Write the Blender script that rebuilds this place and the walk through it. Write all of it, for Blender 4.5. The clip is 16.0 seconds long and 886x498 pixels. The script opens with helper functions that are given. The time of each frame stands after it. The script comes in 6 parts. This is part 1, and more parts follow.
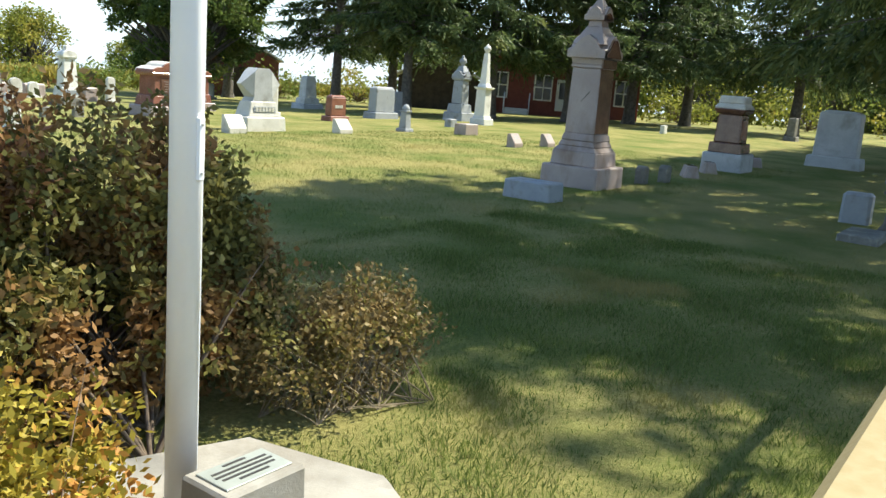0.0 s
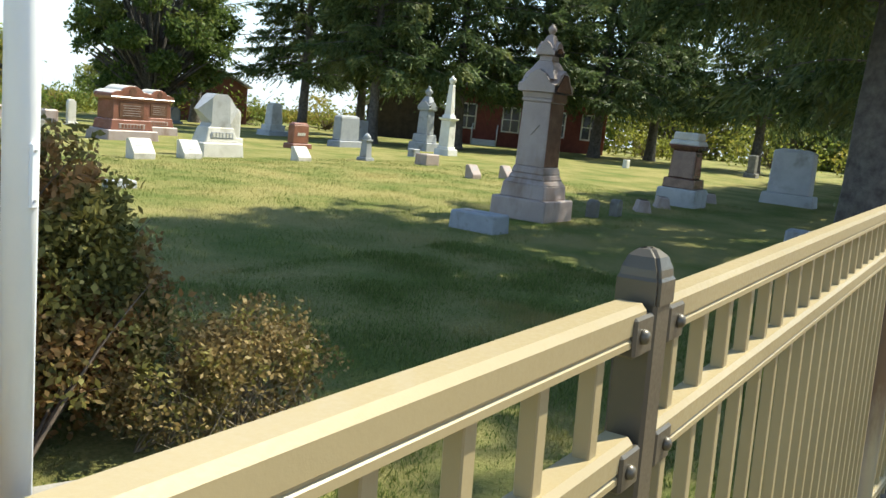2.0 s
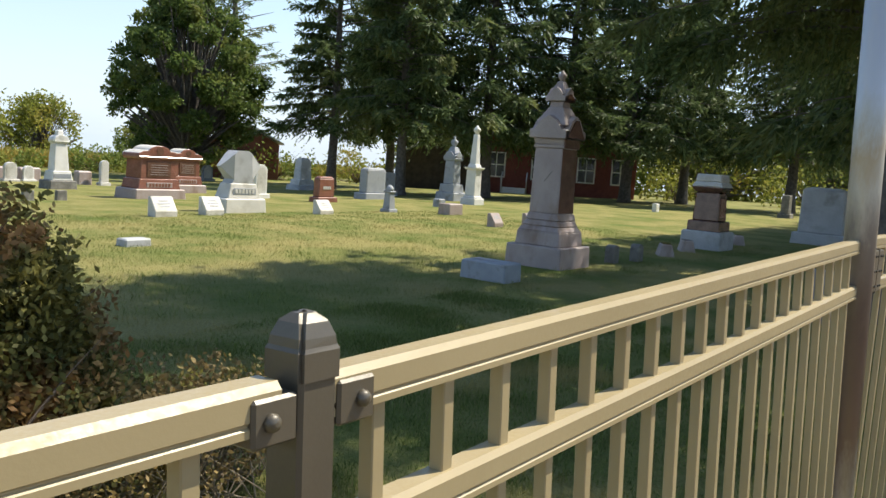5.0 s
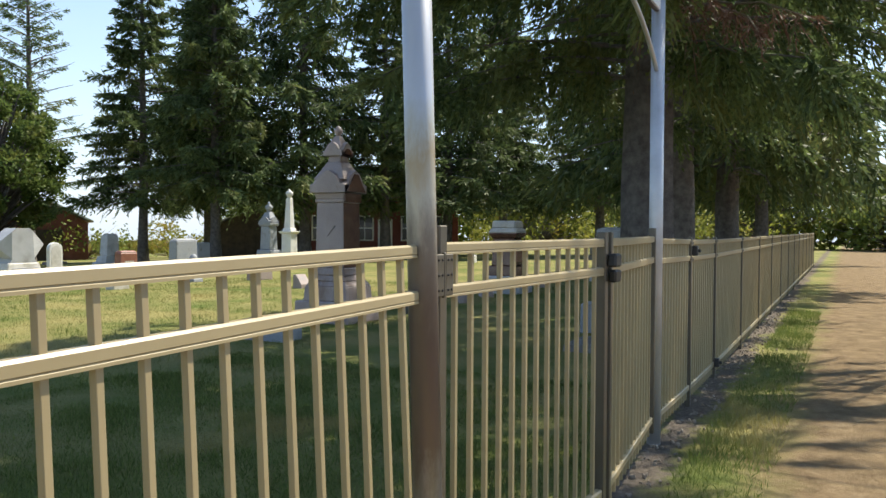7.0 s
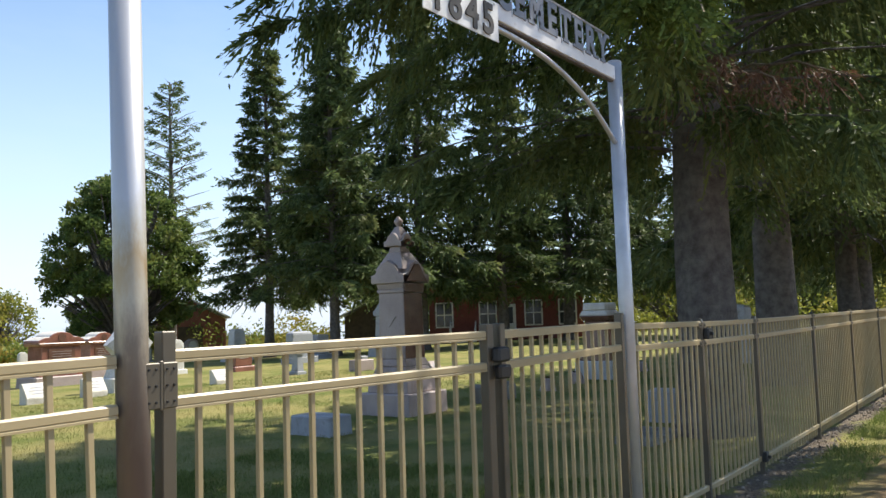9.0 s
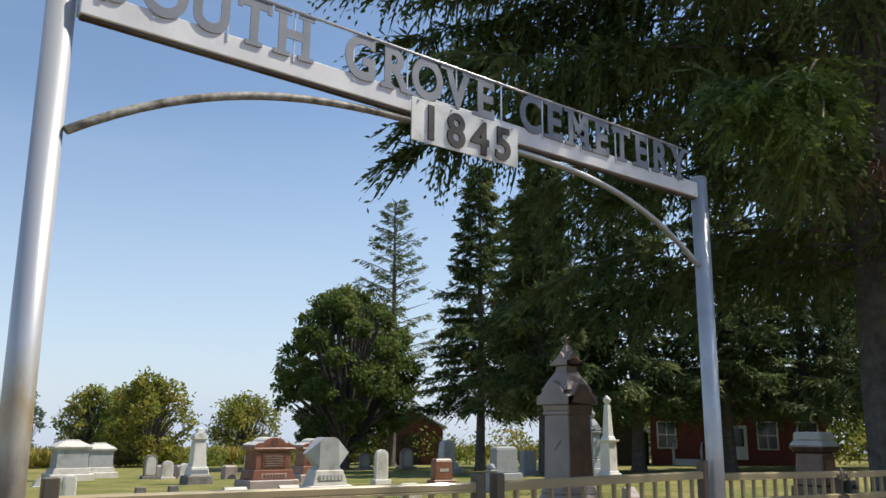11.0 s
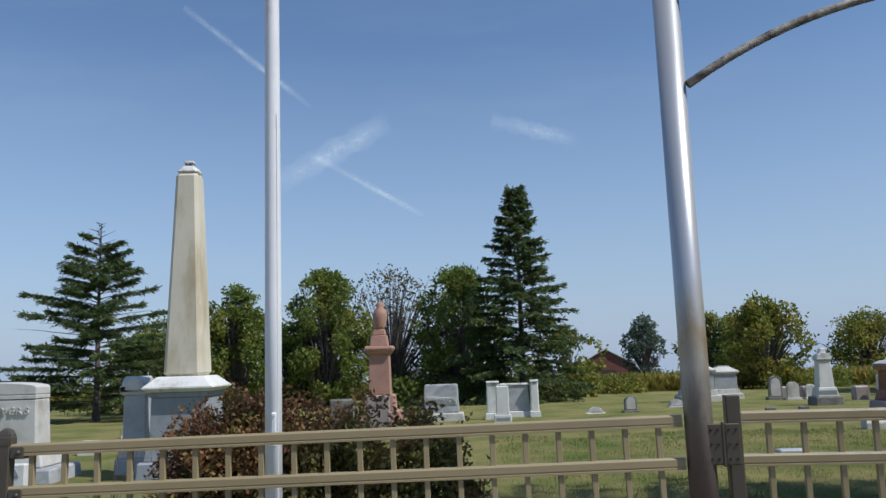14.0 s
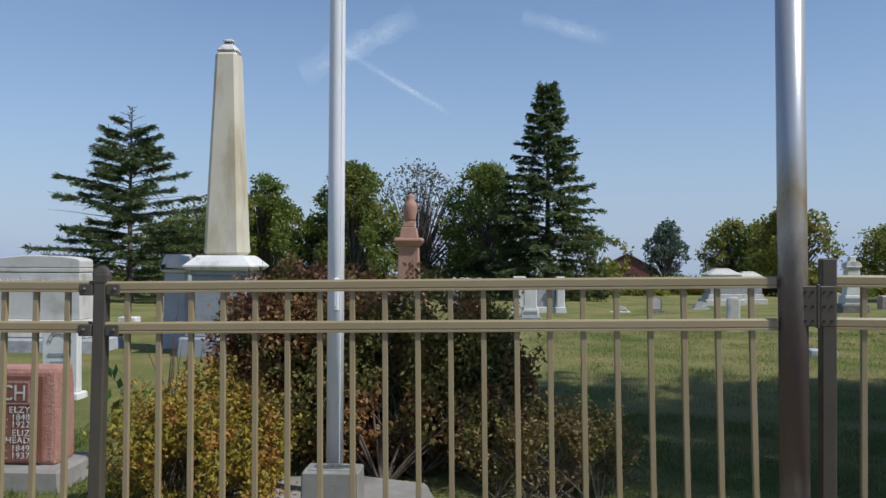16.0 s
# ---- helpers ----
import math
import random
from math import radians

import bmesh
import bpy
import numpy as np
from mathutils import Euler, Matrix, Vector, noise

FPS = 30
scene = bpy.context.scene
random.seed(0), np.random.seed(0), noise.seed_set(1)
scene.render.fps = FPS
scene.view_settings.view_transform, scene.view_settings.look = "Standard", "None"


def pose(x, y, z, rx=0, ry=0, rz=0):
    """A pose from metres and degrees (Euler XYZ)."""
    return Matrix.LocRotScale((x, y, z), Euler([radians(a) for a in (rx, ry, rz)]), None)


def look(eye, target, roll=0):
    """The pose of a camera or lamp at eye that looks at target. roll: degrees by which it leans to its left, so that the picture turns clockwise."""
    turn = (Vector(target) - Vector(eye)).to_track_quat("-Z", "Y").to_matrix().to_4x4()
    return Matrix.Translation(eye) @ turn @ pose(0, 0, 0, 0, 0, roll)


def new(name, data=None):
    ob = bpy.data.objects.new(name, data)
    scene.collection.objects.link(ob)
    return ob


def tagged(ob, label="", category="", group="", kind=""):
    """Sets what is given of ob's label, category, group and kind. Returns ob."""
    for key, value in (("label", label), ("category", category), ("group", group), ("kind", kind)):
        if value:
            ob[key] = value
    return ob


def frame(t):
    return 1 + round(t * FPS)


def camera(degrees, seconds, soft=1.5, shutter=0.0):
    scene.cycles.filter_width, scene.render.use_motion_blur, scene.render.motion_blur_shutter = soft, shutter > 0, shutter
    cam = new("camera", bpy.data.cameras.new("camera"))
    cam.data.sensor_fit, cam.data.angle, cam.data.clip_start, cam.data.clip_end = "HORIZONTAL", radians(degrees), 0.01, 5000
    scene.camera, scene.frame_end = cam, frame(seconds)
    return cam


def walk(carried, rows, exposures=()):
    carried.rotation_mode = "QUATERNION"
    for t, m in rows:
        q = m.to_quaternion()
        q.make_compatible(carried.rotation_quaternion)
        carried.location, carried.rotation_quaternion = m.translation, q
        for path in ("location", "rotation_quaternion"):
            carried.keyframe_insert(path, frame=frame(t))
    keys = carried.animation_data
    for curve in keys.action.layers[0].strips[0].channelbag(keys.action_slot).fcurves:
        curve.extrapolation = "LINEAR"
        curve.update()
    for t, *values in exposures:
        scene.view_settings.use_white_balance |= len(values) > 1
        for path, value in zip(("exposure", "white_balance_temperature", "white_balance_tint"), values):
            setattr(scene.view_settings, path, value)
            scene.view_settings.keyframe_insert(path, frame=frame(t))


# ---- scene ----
cam = camera(56.1, 16.0)
PATH = [
    (0, (-2.378, -0.032, 1.61), (-0.782, 1.104, 1.211), 4.6),
    (0.5, (-2.391, -0.046, 1.632), (-0.794, 1.084, 1.221), 4.3),
    (1, (-2.244, -0.137, 1.636), (-0.652, 1.01, 1.248), 5.1),
    (1.5, (-2.169, -0.269, 1.648), (-0.549, 0.856, 1.313), 5.9),
    (2, (-2.1, -0.309, 1.651), (-0.457, 0.785, 1.327), 5.9),
    (2.5, (-1.956, -0.269, 1.656), (-0.301, 0.814, 1.359), 5.5),
    (3, (-1.803, -0.28, 1.665), (-0.167, 0.83, 1.37), 5.1),
    (5.5, (-1.709, -0.691, 1.672), (-0.109, 0.493, 1.478), 3.8),
    (6, (-1.514, -0.87, 1.623), (0.252, 0.054, 1.457), 2.1),
    (6.5, (-1.305, -0.991, 1.579), (0.49, -0.111, 1.503), 0.4),
    (7, (-1.172, -1.25, 1.559), (0.627, -0.378, 1.51), 0.3),
    (7.5, (-0.928, -1.501, 1.565), (0.839, -0.566, 1.512), 0.0),
    (8, (-0.667, -1.781, 1.541), (1.087, -0.82, 1.577), -1.2),
    (8.5, (-0.484, -2.035, 1.56), (1.215, -0.984, 1.652), -1.9),
    (11, (0.626, -2.9, 1.726), (1.844, -1.372, 2.152), 0.5),
    (11.5, (0.712, -3.042, 1.754), (1.826, -1.445, 2.213), -0.6),
    (12, (0.769, -3.142, 1.787), (1.768, -1.477, 2.266), -2.5),
    (12.5, (0.74, -3.124, 1.761), (1.522, -1.331, 2.176), -3.1),
    (13, (0.664, -2.99, 1.737), (1.086, -1.055, 2.017), -3.3),
    (13.5, (0.53, -2.985, 1.715), (0.673, -1.007, 1.975), -2.6),
    (14, (0.416, -3.012, 1.723), (0.378, -1.03, 1.988), -1.8),
    (14.5, (0.29, -2.991, 1.686), (0.152, -1.01, 1.927), -2.1),
    (15, (0.216, -2.958, 1.644), (0.053, -0.969, 1.775), -2.0),
    (15.5, (0.174, -2.957, 1.59), (0.029, -0.963, 1.641), -1.2),
    (16, (0.157, -2.97, 1.561), (0.061, -0.972, 1.585), 0.3),
]
walk(cam, [(t, look(eye, target, roll)) for t, eye, target, roll in PATH],
     [(0, 1.17, 7000, 2), (1.5, 1.1, 7000, 2), (3, 1.0, 7000, 4), (5.5, 0.7, 7000, 8), (7, 0.82, 7000, 8), (8.5, 0.87, 6900, 10), (11, 0.3, 6900, 10), (12, 0.24, 6800, 10), (12.6, 0.08, 6700, 10), (13, -0.08, 6500, 10), (14, -0.3, 6000, 10), (16, -0.3, 6000, 10)])

# ---- sky, sun ----
SUN_DIR = Vector((0.69, -0.28, 1.0)).normalized()
world = bpy.data.worlds.new("sky")
scene.world = world
world.use_nodes = True
wt = world.node_tree
sky = wt.nodes.new("ShaderNodeTexSky")
sky.sky_type = 'NISHITA'
sky.sun_disc = False
sky.sun_elevation = math.asin(SUN_DIR.z)
sky.sun_rotation = math.atan2(SUN_DIR.x, SUN_DIR.y)
sky.altitude = 200
sky.air_density = 1.0
sky.dust_density = 0.15
sky.ozone_density = 2.5
wt.nodes["Background"].inputs[1].default_value = 0.135
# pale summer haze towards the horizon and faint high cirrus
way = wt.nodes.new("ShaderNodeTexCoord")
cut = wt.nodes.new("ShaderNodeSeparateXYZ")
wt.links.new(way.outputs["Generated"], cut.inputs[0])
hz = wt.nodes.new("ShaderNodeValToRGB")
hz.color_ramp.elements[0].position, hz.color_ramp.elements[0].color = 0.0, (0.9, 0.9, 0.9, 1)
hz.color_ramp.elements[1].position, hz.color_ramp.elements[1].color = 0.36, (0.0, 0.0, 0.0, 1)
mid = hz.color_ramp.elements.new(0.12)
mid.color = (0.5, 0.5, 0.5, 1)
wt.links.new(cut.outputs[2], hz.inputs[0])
cirrus = wt.nodes.new("ShaderNodeTexNoise")
cirrus.inputs["Scale"].default_value, cirrus.inputs["Detail"].default_value, cirrus.inputs["Roughness"].default_value = 2.2, 6, 0.6
lay = wt.nodes.new("ShaderNodeMapping")
lay.inputs["Scale"].default_value, lay.inputs["Rotation"].default_value = (1.0, 3.0, 6.0), (0.2, 0.3, 0.5)
wt.links.new(way.outputs["Generated"], lay.inputs[0])
wt.links.new(lay.outputs[0], cirrus.inputs["Vector"])
wisp = wt.nodes.new("ShaderNodeMapRange")
wisp.inputs[1].default_value, wisp.inputs[2].default_value, wisp.inputs[3].default_value, wisp.inputs[4].default_value = 0.5, 0.85, 0.0, 0.16
wt.links.new(cirrus.outputs[0], wisp.inputs[0])
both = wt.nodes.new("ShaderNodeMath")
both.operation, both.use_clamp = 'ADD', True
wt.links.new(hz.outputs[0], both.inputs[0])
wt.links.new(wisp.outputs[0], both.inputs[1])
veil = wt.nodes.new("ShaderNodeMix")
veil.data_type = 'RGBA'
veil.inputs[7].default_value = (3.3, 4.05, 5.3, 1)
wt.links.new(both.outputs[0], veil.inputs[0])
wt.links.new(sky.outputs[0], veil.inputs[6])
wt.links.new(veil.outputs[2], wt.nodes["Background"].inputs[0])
sun = new("sun", bpy.data.lights.new("sun", "SUN"))
sun.data.energy = 5.0
sun.data.angle = radians(0.55)
sun.data.color = (1.0, 0.95, 0.86)
sun.matrix_world = look(SUN_DIR * 60, (0, 0, 0))


# ---- materials ----
def shader(name):
    m = bpy.data.materials.new(name)
    m.use_nodes = True
    nt = m.node_tree
    return m, nt, nt.nodes["Principled BSDF"]


def node(nt, kind, **values):
    n = nt.nodes.new(kind)
    for key, value in values.items():
        n.inputs[key].default_value = value
    return n


def ramp(nt, source, stops):
    n = nt.nodes.new("ShaderNodeValToRGB")
    while len(n.color_ramp.elements) < len(stops):
        n.color_ramp.elements.new(0.5)
    for e, (p, c) in zip(n.color_ramp.elements, stops):
        e.position, e.color = p, (*c, 1)
    nt.links.new(source, n.inputs[0])
    return n.outputs[0]


def noise_at(nt, scale, detail=4, rough=0.6, stretch=None):
    co = nt.nodes.new("ShaderNodeNewGeometry").outputs["Position"]
    if stretch:
        mp = nt.nodes.new("ShaderNodeMapping")
        mp.inputs["Scale"].default_value = stretch
        nt.links.new(co, mp.inputs["Vector"])
        co = mp.outputs[0]
    n = node(nt, "ShaderNodeTexNoise", Scale=scale, Detail=detail, Roughness=rough)
    nt.links.new(co, n.inputs["Vector"])
    return n.outputs["Fac"]


def mixed(nt, fac, a, b, mode='MIX'):
    n = nt.nodes.new("ShaderNodeMix")
    n.data_type, n.blend_type = 'RGBA', mode
    for slot, v in ((0, fac), (6, a), (7, b)):
        if hasattr(v, "is_linked"):
            nt.links.new(v, n.inputs[slot])
        else:
            n.inputs[slot].default_value = v if slot == 0 else (*v, 1)
    return n.outputs[2]


def bumped(nt, bsdf, height, strength, distance):
    b = node(nt, "ShaderNodeBump", Strength=strength, Distance=distance)
    nt.links.new(height, b.inputs["Height"])
    nt.links.new(b.outputs[0], bsdf.inputs["Normal"])


def surface(name, dark, light, scale=3.0, fine=60.0, rough=0.7, metal=0.0, bump=0.2, stain=None, stain_scale=1.2,
            stain_at=(0.52, 0.68), stretch=None, speckle=0.0, depth=0.004, coat=0.0):
    m, nt, b = shader(name)
    col = ramp(nt, noise_at(nt, scale, 5), [(0.3, dark), (0.7, light)])
    grain = noise_at(nt, fine, 3, 0.7)
    if speckle:
        k = ramp(nt, noise_at(nt, fine * 1.7, 2, 0.8), [(0.36, (1 - speckle,) * 3), (0.5, (1, 1, 1)), (0.66, (1 + speckle * 0.6,) * 3)])
        col = mixed(nt, 1.0, col, k, 'MULTIPLY')
    if stain:
        f = ramp(nt, noise_at(nt, stain_scale, 6, 0.65, stretch), [(stain_at[0], (0, 0, 0)), (stain_at[1], (1, 1, 1))])
        col = mixed(nt, f, col, stain)
    nt.links.new(col, b.inputs["Base Color"])
    r = ramp(nt, grain, [(0.3, (max(rough - 0.08, 0.02),) * 3), (0.7, (min(rough + 0.1, 1),) * 3)])
    nt.links.new(r, b.inputs["Roughness"])
    b.inputs["Metallic"].default_value = metal
    b.inputs["Coat Weight"].default_value = coat
    if bump:
        bumped(nt, b, grain, bump, depth)
    return m


def foliage(name, dark, light, odd, odd_from=0.62, through_light=0.3, rough=0.55, patch=0.8):
    m, nt, b = shader(name)
    isl = nt.nodes.new("ShaderNodeNewGeometry").outputs["Random Per Island"]
    col = ramp(nt, isl, [(0.0, dark), (0.8, light), (1.0, tuple(c * 1.25 for c in light))])
    f = ramp(nt, noise_at(nt, patch, 3), [(odd_from, (0, 0, 0)), (min(odd_from + 0.1, 1), (1, 1, 1))])
    col = mixed(nt, f, col, odd)
    nt.links.new(col, b.inputs["Base Color"])
    b.inputs["Roughness"].default_value = rough
    b.inputs["Specular IOR Level"].default_value = 0.2
    t = nt.nodes.new("ShaderNodeBsdfTranslucent")
    nt.links.new(col, t.inputs[0])
    x = nt.nodes.new("ShaderNodeMixShader")
    x.inputs[0].default_value = through_light
    nt.links.new(b.outputs[0], x.inputs[1])
    nt.links.new(t.outputs[0], x.inputs[2])
    nt.links.new(x.outputs[0], nt.nodes["Material Output"].inputs[0])
    return m


TAN = surface("tan_paint", (0.30, 0.235, 0.125), (0.36, 0.285, 0.155), 2.0, 150, 0.42, bump=0.05, coat=0.15)
BRONZE = surface("bronze_paint", (0.08, 0.067, 0.048), (0.108, 0.092, 0.066), 3.0, 200, 0.4, metal=0.15, bump=0.05, coat=0.2)
BLACK = surface("black_plastic", (0.012, 0.012, 0.013), (0.022, 0.022, 0.022), 5, 200, 0.45, bump=0.05)
STEEL = surface("zinc_bolt", (0.45, 0.45, 0.44), (0.6, 0.6, 0.58), 20, 200, 0.35, metal=0.9, bump=0.05)
PIPE = surface("silver_painted_pipe", (0.42, 0.43, 0.45), (0.58, 0.59, 0.61), 4, 90, 0.38, metal=0.45, bump=0.12,
               stain=(0.30, 0.22, 0.14), stain_scale=16, stain_at=(0.66, 0.8), stretch=(1, 1, 0.3))
PIPE_RUST = surface("rust_stained_pipe", (0.33, 0.31, 0.27), (0.46, 0.43, 0.38), 6, 90, 0.5, metal=0.3, bump=0.2,
                    stain=(0.22, 0.12, 0.05), stain_scale=6, stain_at=(0.45, 0.7), stretch=(1, 1, 0.3))
# dark brown with redder patches, for the strip below the sign beam
DARK_STRIP = surface("dark_brown_strip", (0.075, 0.062, 0.055), (0.15, 0.12, 0.10), 7, 90, 0.6, metal=0.1, bump=0.2,
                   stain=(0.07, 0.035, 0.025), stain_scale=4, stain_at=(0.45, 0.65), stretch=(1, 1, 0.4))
PIPE_FOOT = surface("bare_pipe_foot", (0.3, 0.3, 0.3), (0.45, 0.45, 0.45), 7, 90, 0.5, metal=0.3, bump=0.1)


def pipe_with_stains():
    m, nt, b = shader("stained_silver_pipe")
    sep = nt.nodes.new("ShaderNodeSeparateXYZ")
    nt.links.new(nt.nodes.new("ShaderNodeNewGeometry").outputs["Position"], sep.inputs[0])
    add = nt.nodes.new("ShaderNodeMath")
    add.operation = 'MULTIPLY_ADD'
    nt.links.new(noise_at(nt, 9, 5, 0.7, (1, 1, 0.3)), add.inputs[0])
    add.inputs[1].default_value = 0.55
    nt.links.new(sep.outputs["Z"], add.inputs[2])
    rng_ = nt.nodes.new("ShaderNodeMapRange")
    rng_.inputs[1].default_value, rng_.inputs[2].default_value = 0.0, 4.0
    nt.links.new(add.outputs[0], rng_.inputs[0])
    z = lambda h: (h + 0.23) / 4.0
    col = ramp(nt, rng_.outputs[0], [(z(0.58), (0.46, 0.44, 0.44)), (z(0.84), (0.18, 0.13, 0.115)), (z(1.3), (0.135, 0.105, 0.095)), (z(1.52), (0.2, 0.175, 0.15)), (z(1.66), (0.40, 0.36, 0.29)),
                                     (z(1.8), (0.36, 0.27, 0.16)), (z(1.92), (0.45, 0.43, 0.38)), (z(2.05), (0.50, 0.51, 0.53))])
    nt.links.new(col, b.inputs["Base Color"])
    b.inputs["Metallic"].default_value = 0.4
    b.inputs["Roughness"].default_value = 0.36
    bumped(nt, b, noise_at(nt, 80, 3), 0.12, 0.003)
    return m


PIPE_STAINED = pipe_with_stains()
ARC_RUST = surface("lichen_rust_tube", (0.08, 0.065, 0.05), (0.44, 0.42, 0.37), 26, 120, 0.7, metal=0.1, bump=0.4)
SIGN_GRAY = surface("sign_letter_gray", (0.15, 0.16, 0.185), (0.21, 0.22, 0.245), 8, 90, 0.5, metal=0.3, bump=0.1)
SIGN_WHITE = surface("sign_plate_white", (0.62, 0.62, 0.6), (0.75, 0.75, 0.73), 6, 80, 0.5, bump=0.05, stain=(0.45, 0.44, 0.4), stain_scale=9)
POLE_WHITE = surface("white_pole_paint", (0.8, 0.81, 0.83), (0.87, 0.87, 0.88), 3, 60, 0.4, bump=0.04, stain=(0.62, 0.6, 0.55), stain_scale=3, stain_at=(0.6, 0.8), stretch=(1, 1, 0.3))
CONCRETE = surface("concrete", (0.22, 0.205, 0.18), (0.34, 0.32, 0.285), 4, 70, 0.85, bump=0.5, stain=(0.22, 0.2, 0.17), stain_scale=3)
GRIT = surface("warm_gravel", (0.16, 0.125, 0.09), (0.32, 0.27, 0.21), 9, 60, 0.9, bump=0.4)
PLAQUE = surface("plaque_metal", (0.30, 0.32, 0.29), (0.38, 0.40, 0.36), 6, 120, 0.45, metal=0.3, bump=0.1)
# silver paint whitened to carry the sun on the beam's face; rust spots on top
BEAM_SUNLIT = surface("sunlit_silver_beam", (0.6, 0.6, 0.61), (0.78, 0.77, 0.76), 5, 90, 0.4, bump=0.08, stain=(0.36, 0.29, 0.22), stain_scale=10, stain_at=(0.66, 0.8))
INK = surface("dark_lettering", (0.025, 0.023, 0.022), (0.045, 0.04, 0.036), 8, 100, 0.6, bump=0)
GRANITE_GRAY = surface("gray_granite", (0.36, 0.37, 0.39), (0.47, 0.48, 0.5), 2.5, 160, 0.6, bump=0.15, speckle=0.25, stain=(0.27, 0.27, 0.26), stain_scale=2.2)
GRANITE_PALE = surface("pale_granite", (0.52, 0.50, 0.46), (0.64, 0.62, 0.58), 2.5, 160, 0.6, bump=0.15, speckle=0.18, stain=(0.4, 0.38, 0.33), stain_scale=2.2)
GRANITE_RED = surface("red_granite", (0.20, 0.085, 0.06), (0.30, 0.13, 0.095), 3, 180, 0.22, bump=0.05, speckle=0.35)
GRANITE_ROUGH = surface("rough_pink_granite", (0.38, 0.19, 0.14), (0.52, 0.28, 0.22), 9, 60, 0.8, bump=0.9, speckle=0.3, depth=0.012)
GRANITE_MAUVE = surface("mauve_gray_granite", (0.31, 0.25, 0.24), (0.41, 0.34, 0.32), 2.0, 160, 0.5, bump=0.12, speckle=0.2, stain=(0.24, 0.17, 0.14), stain_scale=2.0, stretch=(1, 1, 0.35))
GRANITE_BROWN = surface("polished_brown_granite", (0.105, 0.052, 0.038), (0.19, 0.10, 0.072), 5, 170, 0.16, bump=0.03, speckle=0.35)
SANDSTONE = surface("pink_sandstone", (0.36, 0.20, 0.15), (0.46, 0.27, 0.2), 3, 120, 0.75, bump=0.2, speckle=0.12)
MARBLE = surface("weathered_marble", (0.62, 0.61, 0.58), (0.76, 0.75, 0.72), 2.5, 80, 0.65, bump=0.2, stain=(0.36, 0.35, 0.31), stain_scale=2.5, stain_at=(0.55, 0.72), stretch=(1, 1, 0.4))
MARBLE_CREAM = surface("cream_marble", (0.62, 0.56, 0.43), (0.74, 0.68, 0.55), 1.2, 80, 0.6, bump=0.15, stain=(0.44, 0.35, 0.21), stain_scale=1.6, stain_at=(0.52, 0.75), stretch=(1, 1, 0.3))
STONE_DARK = surface("dark_weathered_stone", (0.12, 0.115, 0.105), (0.22, 0.21, 0.19), 6, 60, 0.85, bump=0.5, stain=(0.3, 0.29, 0.25), stain_scale=5)
STONE_BLUE = surface("blue_gray_stone", (0.26, 0.28, 0.31), (0.36, 0.38, 0.41), 3, 120, 0.7, bump=0.2, speckle=0.12, stain=(0.2, 0.2, 0.2), stain_scale=3)
BARK = surface("gray_bark", (0.07, 0.06, 0.055), (0.19, 0.17, 0.155), 7, 40, 0.95, bump=1.0, depth=0.03, stretch=(1, 1, 0.3))
TWIG = surface("twig_bark", (0.07, 0.05, 0.035), (0.17, 0.125, 0.09), 20, 90, 0.9, bump=0.2)
TWIG_PALE = surface("dry_twig", (0.16, 0.12, 0.075), (0.3, 0.24, 0.16), 20, 90, 0.9, bump=0.2)
BRICK = surface("red_painted_brick", (0.14, 0.035, 0.028), (0.21, 0.06, 0.045), 3, 40, 0.8, bump=0.3)
WHITE_WOOD = surface("white_painted_wood", (0.62, 0.62, 0.6), (0.74, 0.74, 0.72), 3, 60, 0.55, bump=0.1)
ROOF = surface("gray_shingle", (0.18, 0.18, 0.18), (0.3, 0.3, 0.3), 2, 30, 0.85, bump=0.4)
DARK_WOOD = surface("dark_shed_wood", (0.035, 0.028, 0.022), (0.08, 0.06, 0.045), 3, 40, 0.85, bump=0.3)
RED_WOOD = surface("barn_red_wood", (0.13, 0.045, 0.035), (0.2, 0.075, 0.06), 3, 40, 0.8, bump=0.3)
TIN = surface("pale_tin_roof", (0.55, 0.56, 0.57), (0.68, 0.69, 0.7), 2, 40, 0.5, bump=0.1)
GLASS = surface("window_glass", (0.03, 0.035, 0.04), (0.05, 0.055, 0.06), 1, 10, 0.08, bump=0)

NEEDLE = foliage("spruce_needles", (0.05, 0.08, 0.03), (0.128, 0.172, 0.064), (0.18, 0.2, 0.07), 0.54, 0.36, patch=0.5)
NEEDLE_NEAR = foliage("norway_spruce_needles", (0.054, 0.084, 0.03), (0.135, 0.18, 0.06), (0.18, 0.2, 0.065), 0.53, 0.42, patch=0.45)
# lighter, yellower needle colour with sunlight painted in
NEEDLE_SUNLIT = foliage("sunlit_spruce_needles", (0.07, 0.11, 0.025), (0.17, 0.22, 0.05), (0.2, 0.23, 0.06), 0.6, 0.4)
NEEDLE_DRY = foliage("dry_brown_needles", (0.12, 0.06, 0.035), (0.22, 0.12, 0.075), (0.16, 0.1, 0.06), 0.6, 0.2)
LEAF = foliage("maple_leaves", (0.095, 0.135, 0.03), (0.2, 0.25, 0.06), (0.26, 0.27, 0.06), 0.52, 0.42, patch=0.4)
LEAF_DARK = foliage("dark_maple_leaves", (0.055, 0.095, 0.026), (0.135, 0.185, 0.05), (0.18, 0.205, 0.055), 0.54, 0.42, patch=0.5)
LEAF_YELLOW = foliage("yellowing_leaves", (0.13, 0.15, 0.03), (0.27, 0.28, 0.055), (0.34, 0.28, 0.06), 0.55, 0.42, patch=0.4)
LEAF_BLUE = foliage("silvery_leaves", (0.07, 0.1, 0.07), (0.14, 0.18, 0.13), (0.1, 0.13, 0.09), 0.62, 0.3)
